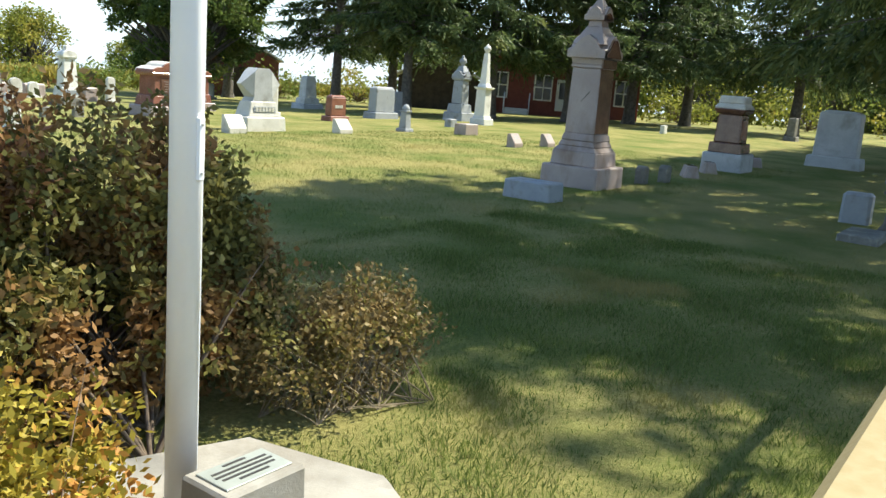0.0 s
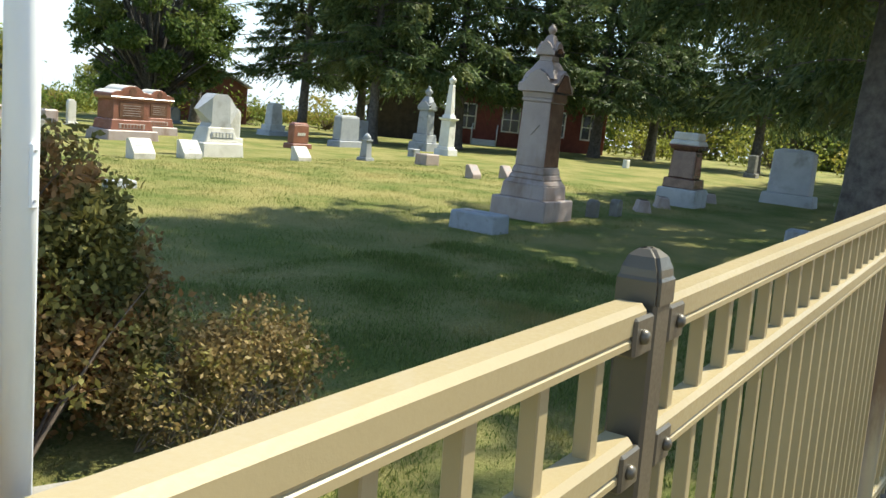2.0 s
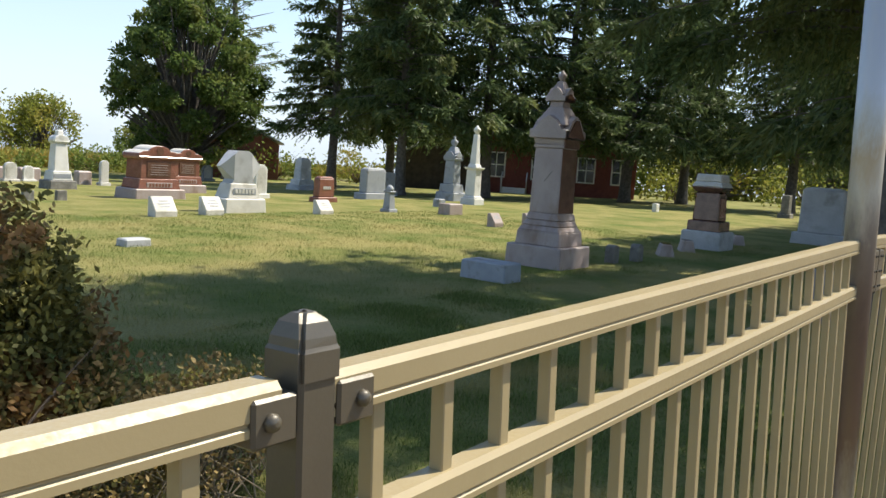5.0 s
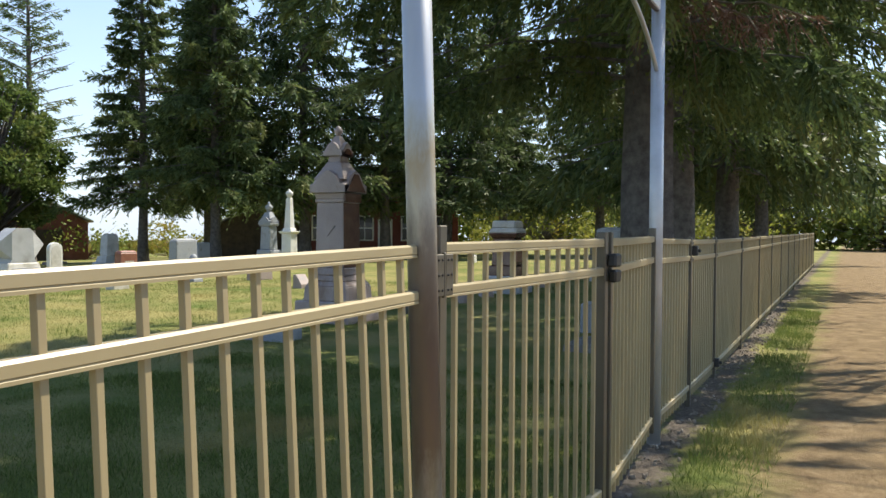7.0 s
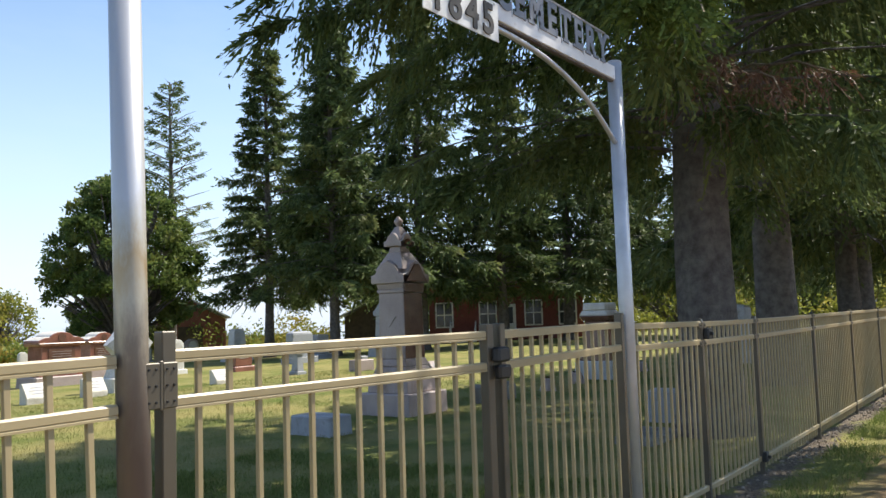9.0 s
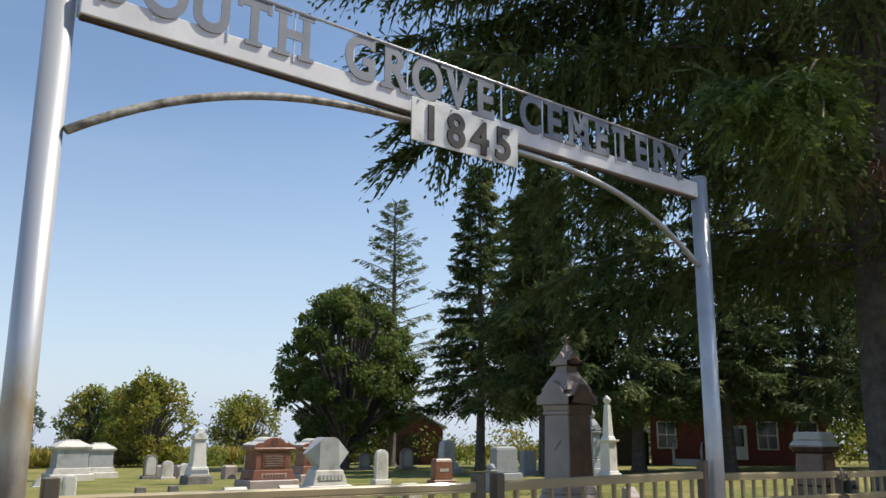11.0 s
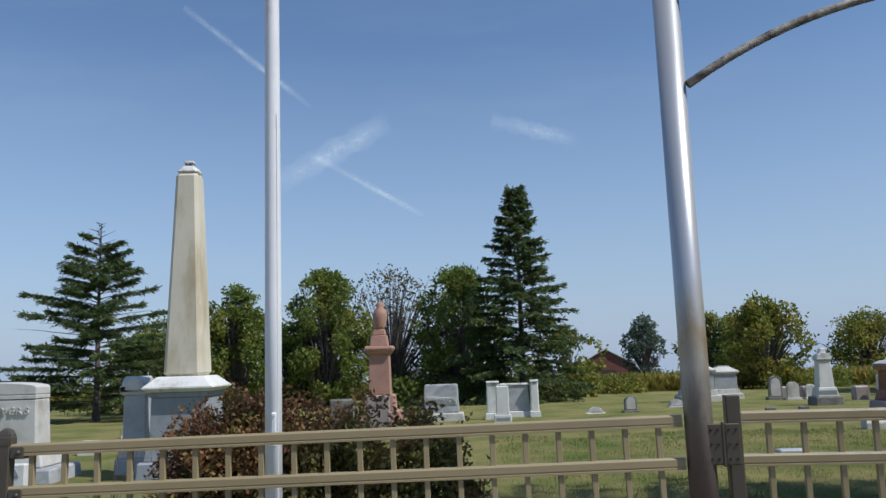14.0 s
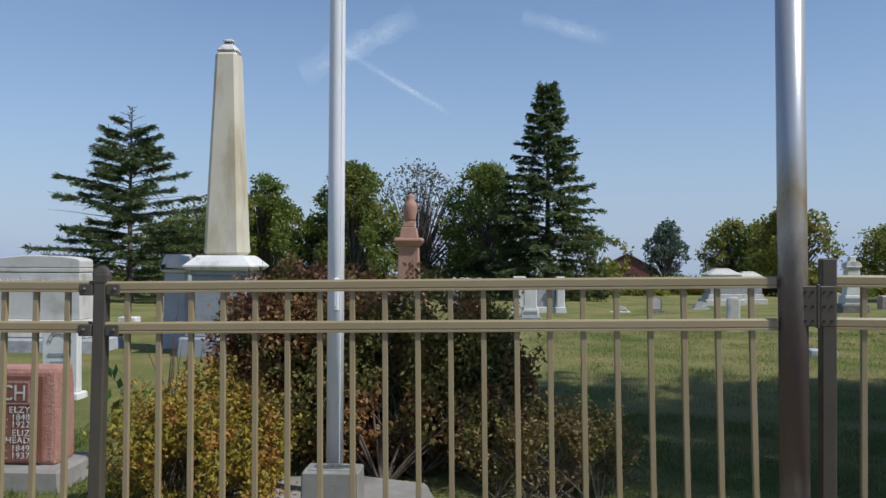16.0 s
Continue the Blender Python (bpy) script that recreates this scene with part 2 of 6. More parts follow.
LEAF_PURPLE = foliage("thin_autumn_leaves", (0.07, 0.05, 0.045), (0.13, 0.11, 0.06), (0.15, 0.14, 0.05), 0.5, 0.3, patch=1.0)
BUSH_GREEN = foliage("shrub_leaves_bronze_green", (0.07, 0.075, 0.022), (0.21, 0.19, 0.055), (0.3, 0.165, 0.065), 0.48, 0.3, patch=2.2)
BUSH_RED = foliage("shrub_leaves_russet", (0.12, 0.055, 0.03), (0.27, 0.145, 0.07), (0.1, 0.1, 0.035), 0.56, 0.3, patch=2.5)
BUSH_YELLOW = foliage("spirea_leaves_yellow", (0.16, 0.14, 0.018), (0.38, 0.30, 0.05), (0.42, 0.2, 0.05), 0.52, 0.3, patch=5)
BUSH_DRY = foliage("dry_shrub_leaves", (0.13, 0.095, 0.04), (0.29, 0.205, 0.085), (0.21, 0.19, 0.05), 0.52, 0.3, patch=5)
CORN = foliage("crop_leaves", (0.13, 0.14, 0.028), (0.28, 0.26, 0.06), (0.4, 0.33, 0.09), 0.45, 0.3, patch=0.06)
WEED = foliage("weed_leaves", (0.04, 0.09, 0.02), (0.09, 0.18, 0.04), (0.13, 0.2, 0.05), 0.6, 0.35, patch=3)
BLADE = foliage("grass_blades", (0.085, 0.125, 0.026), (0.165, 0.205, 0.055), (0.32, 0.27, 0.1), 0.54, 0.4, patch=0.55)


def ground_material():
    m, nt, b = shader("lawn")
    green = ramp(nt, noise_at(nt, 30, 5, 0.75), [(0.28, (0.055, 0.08, 0.016)), (0.55, (0.115, 0.15, 0.034)), (0.75, (0.18, 0.2, 0.05))])
    dry = ramp(nt, noise_at(nt, 40, 4, 0.7), [(0.3, (0.16, 0.15, 0.05)), (0.7, (0.32, 0.28, 0.11))])
    f = ramp(nt, noise_at(nt, 0.55, 5, 0.6), [(0.33, (0, 0, 0)), (0.59, (1, 1, 1))])
    lawn = mixed(nt, f, green, dry)
    sep = nt.nodes.new("ShaderNodeSeparateXYZ")
    nt.links.new(nt.nodes.new("ShaderNodeNewGeometry").outputs["Position"], sep.inputs[0])
    wob = nt.nodes.new("ShaderNodeMath")
    wob.operation = 'MULTIPLY_ADD'
    nt.links.new(noise_at(nt, 1.6, 5, 0.7), wob.inputs[0])
    wob.inputs[1].default_value = 0.9
    nt.links.new(sep.outputs["Y"], wob.inputs[2])
    # dry trodden lane along the roadside
    lane = ramp(nt, wob.outputs[0], [(0.0, (1, 1, 1)), (0.0, (1, 1, 1))])
    near = nt.nodes.new("ShaderNodeMapRange")
    nt.links.new(wob.outputs[0], near.inputs[0])
    near.inputs[1].default_value, near.inputs[2].default_value = -0.15, -0.6
    nt.nodes.remove(lane.node)
    dust = ramp(nt, noise_at(nt, 3.5, 6, 0.7), [(0.3, (0.11, 0.075, 0.04)), (0.55, (0.22, 0.155, 0.085)), (0.75, (0.32, 0.24, 0.14))])
    both = mixed(nt, near.outputs[0], lawn, dust)
    strip = nt.nodes.new("ShaderNodeMapRange")
    dist = nt.nodes.new("ShaderNodeMath")
    dist.operation = 'ABSOLUTE'
    shift = nt.nodes.new("ShaderNodeMath")
    shift.operation = 'SUBTRACT'
    nt.links.new(wob.outputs[0], shift.inputs[0])
    shift.inputs[1].default_value = 0.38
    nt.links.new(shift.outputs[0], dist.inputs[0])
    nt.links.new(dist.outputs[0], strip.inputs[0])
    strip.inputs[1].default_value, strip.inputs[2].default_value = 0.22, 0.08
    grit = ramp(nt, noise_at(nt, 25, 5, 0.8), [(0.3, (0.07, 0.055, 0.04)), (0.6, (0.17, 0.14, 0.11)), (0.75, (0.28, 0.25, 0.21))])
    both = mixed(nt, strip.outputs[0], both, grit)
    nt.links.new(both, b.inputs["Base Color"])
    b.inputs["Roughness"].default_value = 0.95
    b.inputs["Specular IOR Level"].default_value = 0.15
    bumped(nt, b, noise_at(nt, 28, 5, 0.8), 0.9, 0.03)
    return m


LAWN = ground_material()


# ---- building helpers ----
def link(name, me, material, parent, label):
    me.materials.append(material)
    ob = new(name, me)
    if parent:
        ob.parent = parent
    if label:
        ob["label"] = label
    return ob


def part(name, bm, material, parent, label=""):
    me = bpy.data.meshes.new(name)
    bm.normal_update()
    bm.to_mesh(me)
    bm.free()
    return link(name, me, material, parent, label)


def raw(name, verts, faces, material, parent=None, label="", smooth=False):
    """A mesh of faces with one count of corners each, from arrays."""
    verts, faces = np.asarray(verts, np.float32), np.asarray(faces, np.int32)
    me = bpy.data.meshes.new(name)
    n, k = faces.shape
    me.vertices.add(len(verts))
    me.vertices.foreach_set("co", verts.ravel())
    me.loops.add(n * k)
    me.loops.foreach_set("vertex_index", faces.ravel())
    me.polygons.add(n)
    me.polygons.foreach_set("loop_start", np.arange(n, dtype=np.int32) * k)
    if smooth:
        me.polygons.foreach_set("use_smooth", np.ones(n, bool))
    me.update(calc_edges=True)
    return link(name, me, material, parent, label)


def thing(name, x, y, z, label, category, group="", turn=0.0, kind=""):
    ob = new(name)
    ob.matrix_basis = pose(x, y, z, 0, 0, turn)
    return tagged(ob, label, category, group, kind)


def frustum(w0, d0, z0, w1, d1, z1, bevel=0.01, cx=0.0, cy=0.0, seg=1):
    """A bevelled block that goes from w0 x d0 at z0 to w1 x d1 at z1."""
    bm = bmesh.new()
    lo = [bm.verts.new((cx + sx * w0 / 2, cy + sy * d0 / 2, z0)) for sx, sy in ((-1, -1), (1, -1), (1, 1), (-1, 1))]
    hi = [bm.verts.new((cx + sx * w1 / 2, cy + sy * d1 / 2, z1)) for sx, sy in ((-1, -1), (1, -1), (1, 1), (-1, 1))]
    bm.faces.new(lo[::-1])
    bm.faces.new(hi)
    for i in range(4):
        j = (i + 1) % 4
        bm.faces.new((lo[i], lo[j], hi[j], hi[i]))
    if bevel:
        bmesh.ops.bevel(bm, geom=list(bm.edges), offset=bevel, segments=seg, affect='EDGES', profile=0.6)
    return bm


def prism(outline, y0, y1, bevel=0.0):
    """A slab whose front is the outline (x, z), from y0 to y1."""
    bm = bmesh.new()
    a = [bm.verts.new((x, y0, z)) for x, z in outline]
    c = [bm.verts.new((x, y1, z)) for x, z in outline]
    bm.faces.new(a)
    bm.faces.new(c[::-1])
    n = len(outline)
    for i in range(n):
        j = (i + 1) % n
        bm.faces.new((a[j], a[i], c[i], c[j]))
    bmesh.ops.recalc_face_normals(bm, faces=bm.faces)
    if bevel:
        bmesh.ops.bevel(bm, geom=list(bm.edges), offset=bevel, segments=1, affect='EDGES')
    return bm


def lathe(profile, n=24, square=False):
    """A turned solid from (radius, z) pairs."""
    bm = bmesh.new()
    rings = []
    for r, z in profile:
        rings.append([bm.verts.new((r * math.cos(2 * math.pi * (i + 0.5) / n), r * math.sin(2 * math.pi * (i + 0.5) / n), z)) for i in range(n)])
    for a, c in zip(rings, rings[1:]):
        for i in range(n):
            j = (i + 1) % n
            bm.faces.new((a[i], a[j], c[j], c[i]))
    bm.faces.new(rings[0][::-1])
    bm.faces.new(rings[-1])
    for f in bm.faces:
        f.smooth = n > 8 and len(f.verts) == 4
    return bm


def tube(points, radius, n=12):
    """A pipe along points; radius a number or one for each point."""
    bm = bmesh.new()
    pts = [Vector(p) for p in points]
    rad = radius if isinstance(radius, (list, tuple)) else [radius] * len(pts)
    rings = []
    for i, p in enumerate(pts):
        d = (pts[min(i + 1, len(pts) - 1)] - pts[max(i - 1, 0)]).normalized()
        side = d.cross(Vector((0.13, 0.97, 0.2))).normalized()
        up = side.cross(d)
        rings.append([bm.verts.new(p + rad[i] * (side * math.cos(a) + up * math.sin(a))) for a in (2 * math.pi * k / n for k in range(n))])
    for a, c in zip(rings, rings[1:]):
        for i in range(n):
            j = (i + 1) % n
            bm.faces.new((a[i], a[j], c[j], c[i]))
    bm.faces.new(rings[0][::-1])
    bm.faces.new(rings[-1])
    bmesh.ops.recalc_face_normals(bm, faces=bm.faces)
    for f in bm.faces:
        f.smooth = len(f.verts) == 4
    return bm


def lettering(name, text, size, depth, material, parent, x, y, z, label="", spacing=1.0, align='CENTER', tilt=90.0, width=1.0, turn=0.0, bold=0.0):
    """Raised letters that face the road (-y)."""
    cu = bpy.data.curves.new(name, 'FONT')
    cu.body, cu.size, cu.extrude, cu.align_x, cu.space_character = text, size, depth, align, spacing
    cu.resolution_u, cu.offset = 3 if size < 0.15 else 8, bold
    tmp = bpy.data.objects.new(name, cu)
    scene.collection.objects.link(tmp)
    me = bpy.data.meshes.new_from_object(tmp.evaluated_get(bpy.context.evaluated_depsgraph_get()))
    bpy.data.objects.remove(tmp)
    me.transform(pose(x, y, z, tilt, 0, turn) @ Matrix.Diagonal((width, 1, 1, 1)))
    me.materials.clear()
    return link(name, me, material, parent, label)


def gz(x, y):
    """Height of the ground."""
    return -0.02 * max(0.0, y - 14.0) - 0.012 * max(0.0, math.hypot(x, y) - 75.0)
# ---- ground ----
def build_ground():
    steps = [0, 0.4, 0.9, 1.5, 2.2, 3, 4, 5, 6, 7, 8, 9, 10, 11, 12, 13, 14, 15, 16, 18, 20, 23, 26, 30, 35, 40, 46, 53, 61, 70, 80, 95, 120, 160, 230, 350, 600, 1100, 2000, 3500]
    ax = sorted({-s for s in steps} | set(steps))
    xs = np.array(ax)
    verts, idx = [], {}
    for j, y in enumerate(xs):
        for i, x in enumerate(xs):
            z = gz(x, y)
            if abs(x) < 60 and abs(y) < 60:
                z += 0.022 * noise.noise((x * 0.45, y * 0.45, 0.0))
                if -1.0 < y < 0.6:
                    z -= 0.012
            verts.append((x, y, z))
    n = len(xs)
    q = np.arange(n * n).reshape(n, n)
    faces = np.stack([q[:-1, :-1], q[:-1, 1:], q[1:, 1:], q[1:, :-1]], -1).reshape(-1, 4)
    g = raw("ground", verts, faces, LAWN, None, "", True)
    tagged(g, "mown lawn with dry straw-coloured patches and a dusty lane", "ground", kind="structure")


build_ground()


def fan(rng, base, direction, length, width, roll=None):
    """Diamond blades: base, direction (both n x 3), length and width (n)."""
    d = direction / (np.linalg.norm(direction, axis=1, keepdims=True) + 1e-9)
    s = np.cross(d, rng.normal(size=d.shape))
    s /= np.linalg.norm(s, axis=1, keepdims=True) + 1e-9
    L, W = length[:, None], width[:, None]
    mid = base + d * L * 0.45
    v = np.stack([base, mid + s * W, base + d * L, mid - s * W], 1).reshape(-1, 3)
    return v


def blades_object(name, verts, material, parent=None, label=""):
    f = np.arange(len(verts)).reshape(-1, 4)
    return raw(name, verts, f, material, parent, label)


def grass(name, x0, x1, y0, y1, count, tall, seed, label):
    rng = np.random.default_rng(seed)
    p = np.stack([rng.uniform(x0, x1, count), rng.uniform(y0, y1, count), np.zeros(count)], 1)
    clump = np.array([noise.noise((a * 1.3, c * 1.3, 3.1)) for a, c, _ in p])
    keep = rng.uniform(-0.7, 0.5, count) < clump
    p, clump = p[keep], clump[keep]
    p[:, 2] = [gz(a, c) - 0.012 for a, c, _ in p]
    d = np.stack([rng.normal(0, 0.45, len(p)), rng.normal(0, 0.45, len(p)), np.ones(len(p))], 1)
    L = tall * rng.uniform(0.5, 1.3, len(p)) * (1 + 0.6 * np.clip(clump, -0.5, 1))
    v = fan(rng, p, d, L, rng.uniform(0.0018, 0.0035, len(p)))
    tagged(blades_object(name, v, BLADE), label, "grass", kind="stuff")


grass("lawn_grass", -3.5, 7.0, 0.1, 5.5, 240000, 0.055, 11, "short mown lawn grass in sun and tree shade")
grass("lawn_grass", 1.0, 20.0, 5.0, 16.0, 90000, 0.07, 12, "mown lawn grass between the gravestones")
grass("verge_grass", 3.0, 16.0, -0.85, -0.3, 16000, 0.08, 13, "grass verge between fence and lane")


def gravel():
    rng = np.random.default_rng(5)
    bm = bmesh.new()
    for _ in range(420):
        x, y = rng.uniform(2.5, 18), rng.normal(-0.14, 0.09)
        s = rng.uniform(0.006, 0.022)
        m = Matrix.Translation((x, y, gz(x, y) - 0.008)) @ Euler(rng.uniform(0, 6, 3)).to_matrix().to_4x4() @ Matrix.Diagonal((s * 1.3, s, s * 0.6, 1))
        bmesh.ops.create_icosphere(bm, subdivisions=1, radius=1, matrix=m)
    ob = part("gravel", bm, GRIT, None)
    tagged(ob, "pale gravel and litter along the fence foot", "gravel", kind="stuff")


gravel()


# ---- fence ----
POST_W = 0.046
RAIL = ((-0.019, 0.0), (-0.019, 0.007), (-0.0165, 0.009), (-0.0165, 0.011), (-0.019, 0.013), (-0.019, 0.035), (-0.013, 0.042), (0.013, 0.042), (0.019, 0.035), (0.019, 0.0))


def rail_bm(x0, x1):
    bm = bmesh.new()
    a = [bm.verts.new((x0, y, z)) for y, z in RAIL]
    c = [bm.verts.new((x1, y, z)) for y, z in RAIL]
    bm.faces.new(a[::-1])
    bm.faces.new(c)
    n = len(RAIL)
    for i in range(n):
        j = (i + 1) % n
        bm.faces.new((a[i], a[j], c[j], c[i]))
    bmesh.ops.recalc_face_normals(bm, faces=bm.faces)
    return bm


PICKET_MESHES = {}
RAIL_TOP, RAIL_MID, RAIL_LOW = 1.425, 1.278, 0.13


def put(name, me, parent, m, material=None):
    ob = new(name, me)
    ob.parent = parent
    ob.matrix_basis = m
    return ob


def picket(parent, m, x, z0, z1):
    key = (round(z0, 3), round(z1, 3))
    if key not in PICKET_MESHES:
        ob = part("picket", frustum(0.019, 0.019, z0, 0.019, 0.019, z1, 0.0015), TAN, parent)
        ob.matrix_basis = m @ Matrix.Translation((x, 0, 0))
        PICKET_MESHES[key] = ob.data
    else:
        put("picket", PICKET_MESHES[key], parent, m @ Matrix.Translation((x, 0, 0)))


def fence_panel(fence, x0, x1, z=0.0, rise=0.0):
    """Rails and pickets from post centre to post centre."""
    length = x1 - x0
    m = pose(x0, 0, z, 0, -math.degrees(math.atan2(rise, length)))
    for h in (RAIL_TOP, RAIL_MID, RAIL_LOW):
        r = part("rail", rail_bm(0.034, length - 0.034), TAN, fence)
        r.matrix_basis = m @ Matrix.Translation((0, 0, h))
    n = round(length / 0.12) - 1
    step = length / (n + 1)
    for k in range(n):
        picket(fence, m, (k + 1) * step, 0.05, RAIL_TOP + 0.004)


def fence_post(fence, x, top=1.53, clips=(-1, 1), lift=0.0):
    p = part("post", frustum(POST_W, POST_W, -0.05, POST_W, POST_W, top - 0.045, 0.004), BRONZE, fence, "dark bronze square post with a domed cap")
    p.location = (x, 0, 0)
    cap = bmesh.new()
    rings = [(0.0255, top - 0.06), (0.0255, top - 0.034), (0.0235, top - 0.03), (0.0225, top - 0.022), (0.0175, top - 0.009), (0.0095, top - 0.002), (0.003, top)]
    prev = None
    for r, zz in rings:
        ring = [cap.verts.new((sx * r, sy * r, zz)) for sx, sy in ((-1, -1), (1, -1), (1, 1), (-1, 1))]
        if prev:
            for i in range(4):
                cap.faces.new((prev[i], prev[(i + 1) % 4], ring[(i + 1) % 4], ring[i]))
        prev = ring
    cap.faces.new(prev)
    bmesh.ops.bevel(cap, geom=[e for e in cap.edges if abs(e.verts[0].co.z - e.verts[1].co.z) > 0.001], offset=0.004, segments=2, affect='EDGES')
    part("post_cap", cap, BRONZE, p)
    for side in clips:
        for h in (RAIL_TOP + lift, RAIL_MID + lift):
            part("rail_bracket", frustum(0.05, 0.046, h - 0.004, 0.05, 0.046, h + 0.039, 0.003, cx=side * 0.05), BRONZE, p)
            s = lathe([(0.0085, 0), (0.0085, 0.003), (0.0065, 0.007), (0.002, 0.0085)], 10)
            bmesh.ops.transform(s, matrix=pose(side * 0.056, -0.0225, h + 0.018, 90), verts=s.verts)
            part("bolt", s, BRONZE, p)


def build_fence():
    f = thing("picket_fence", 0, 0, 0, "tan aluminium picket fence with dark bronze posts beside the flagpole", "fence")
    f.matrix_basis = pose(0.011, 0, 1.47, -2.2) @ Matrix.Translation((0, 0, -1.47))
    x1 = -1.24
    for k in range(3):
        fence_post(f, x1 - 2.48 * k)
    fence_panel(f, x1 - 2.48, x1, -0.004, 0.012)
    fence_panel(f, x1 - 4.96, x1 - 2.48)
    fence_panel(f, x1, 1.224, 0.005, 0.035)
    g = thing("picket_fence", 0, 0, 0, "long tan aluminium picket fence running along the lane in shade", "fence")
    fence_panel(g, 4.98, 6.42, 0.03, -0.02)
    fence_post(g, 6.42, 1.50)
    fence_panel(g, 6.42, 7.98, 0.005, -0.01)
    fence_post(g, 7.98, 1.49)
    for i in range(12):
        fence_panel(g, 7.98 + 2.48 * i, 7.98 + 2.48 * (i + 1), -0.008, 0.0)
        fence_post(g, 7.98 + 2.48 * (i + 1), 1.49)
    for x, z in ((6.47, 1.33), (7.95, 0.12)):
        k = part("latch", frustum(0.09, 0.05, z, 0.08, 0.045, z + 0.09, 0.008, cx=x, cy=-0.045), BLACK, g, "black plastic latch")
        part("latch_knob", frustum(0.035, 0.03, z + 0.03, 0.03, 0.025, z + 0.06, 0.006, cx=x, cy=-0.08), BLACK, k)


build_fence()


def gate_leaf(x, length, turn, label):
    g = thing("gate_leaf", x, 0.0, 0.045, label, "gate", "double gate leaves", turn)
    for k, xx in enumerate((0.025, length - 0.025)):
        part("stile", frustum(0.05, 0.05, 0.05, 0.05, 0.05, 1.525 if k == 0 else 1.50, 0.004, cx=xx), BRONZE, g)
    for h in (RAIL_TOP, RAIL_MID, RAIL_LOW):
        r = part("rail", rail_bm(0.05, length - 0.05), TAN, g)
        r.location = (0, 0, h)
    n = round((length - 0.05) / 0.12) - 1
    step = (length - 0.05) / (n + 1)
    for k in range(n):
        picket(g, Matrix(), 0.025 + (k + 1) * step, 0.05, RAIL_TOP + 0.004)
    return g


def build_gate():
    a = gate_leaf(1.335, 1.74, -4.0, "tan picket gate leaf hinged on the arch pipe, nearly closed")
    b = gate_leaf(4.865, 1.74, 184.0, "tan picket gate leaf latched at the middle, nearly closed")
    for z in (1.29, 0.30):
        for sx in (-1, 1):
            pl = part("hinge_plate", frustum(0.052, 0.012, z, 0.052, 0.012, z + 0.14, 0.003, cx=sx * 0.031 - 0.022, cy=-0.052), BRONZE, a, "bronze hinge plate with screws")
            for zz in (0.02, 0.07, 0.12):
                for xx in (-0.012, 0.012):
                    s = lathe([(0.0045, 0), (0.0035, 0.004)], 8)
                    bmesh.ops.transform(s, matrix=pose(sx * 0.031 + xx - 0.022, -0.0582, z + zz, 90), verts=s.verts)
                    part("screw", s, BLACK, pl)
        part("hinge_knuckle", frustum(0.012, 0.014, z - 0.006, 0.012, 0.014, z + 0.146, 0.003, cx=-0.022, cy=-0.052), BRONZE, a)
    part("latch", frustum(0.10, 0.05, 1.32, 0.09, 0.05, 1.39, 0.01, cx=1.76, cy=-0.05), BLACK, a, "black plastic latch")
    part("latch_striker", frustum(0.09, 0.04, 1.24, 0.10, 0.045, 1.305, 0.01, cx=1.77, cy=-0.05), BLACK, a)


build_gate()


# ---- arch with sign ----
AL, AR = 1.24, 4.97
SERIFS = {"S": ((0.9, 0.88, 1), (0.08, 0.1, 1)), "U": ((0.12, 1, 0), (0.88, 1, 0)), "T": ((0.5, 0, 0), (0.05, 0.88, 1), (0.95, 0.88, 1)), "H": ((0.12, 0, 0), (0.12, 1, 0), (0.88, 0, 0), (0.88, 1, 0)),
          "G": ((0.9, 0.86, 1),), "R": ((0.12, 0, 0), (0.9, 0, 0)), "V": ((0.08, 1, 0), (0.92, 1, 0)), "E": ((0.94, 0.12, 1), (0.94, 0.88, 1), (0.06, 0, 0), (0.06, 1, 0)),
          "C": ((0.9, 0.86, 1),), "M": ((0.08, 0, 0), (0.92, 0, 0), (0.05, 1, 0), (0.95, 1, 0)), "Y": ((0.5, 0, 0), (0.06, 1, 0), (0.94, 1, 0))}


def serifs(ob, ch):
    """Slab feet added to a letter: place along its width, along its height, upright or not."""
    co = np.array([v.co for v in ob.data.vertices])
    lo, hi = co.min(0), co.max(0)
    bm = bmesh.new()
    bm.from_mesh(ob.data)
    for u, v, upright in SERIFS.get(ch, ()):
        w, h = (0.02, 0.055) if upright else (0.075, 0.02)
        x = lo[0] + u * (hi[0] - lo[0])
        z = lo[2] + v * (hi[2] - lo[2]) + (0 if upright else 0.009 - 0.018 * v)
        q = [bm.verts.new((x + sx * w / 2, y, z + sz * h / 2)) for y in (lo[1] - 0.0006, hi[1]) for sx, sz in ((-1, -1), (1, -1), (1, 1), (-1, 1))]
        bm.faces.new(q[:4])
        bm.faces.new(q[7:3:-1])
        for i in range(4):
            j = (i + 1) % 4
            bm.faces.new((q[j], q[i], q[i + 4], q[j + 4]))
    bm.to_mesh(ob.data)
    bm.free()
    return ob


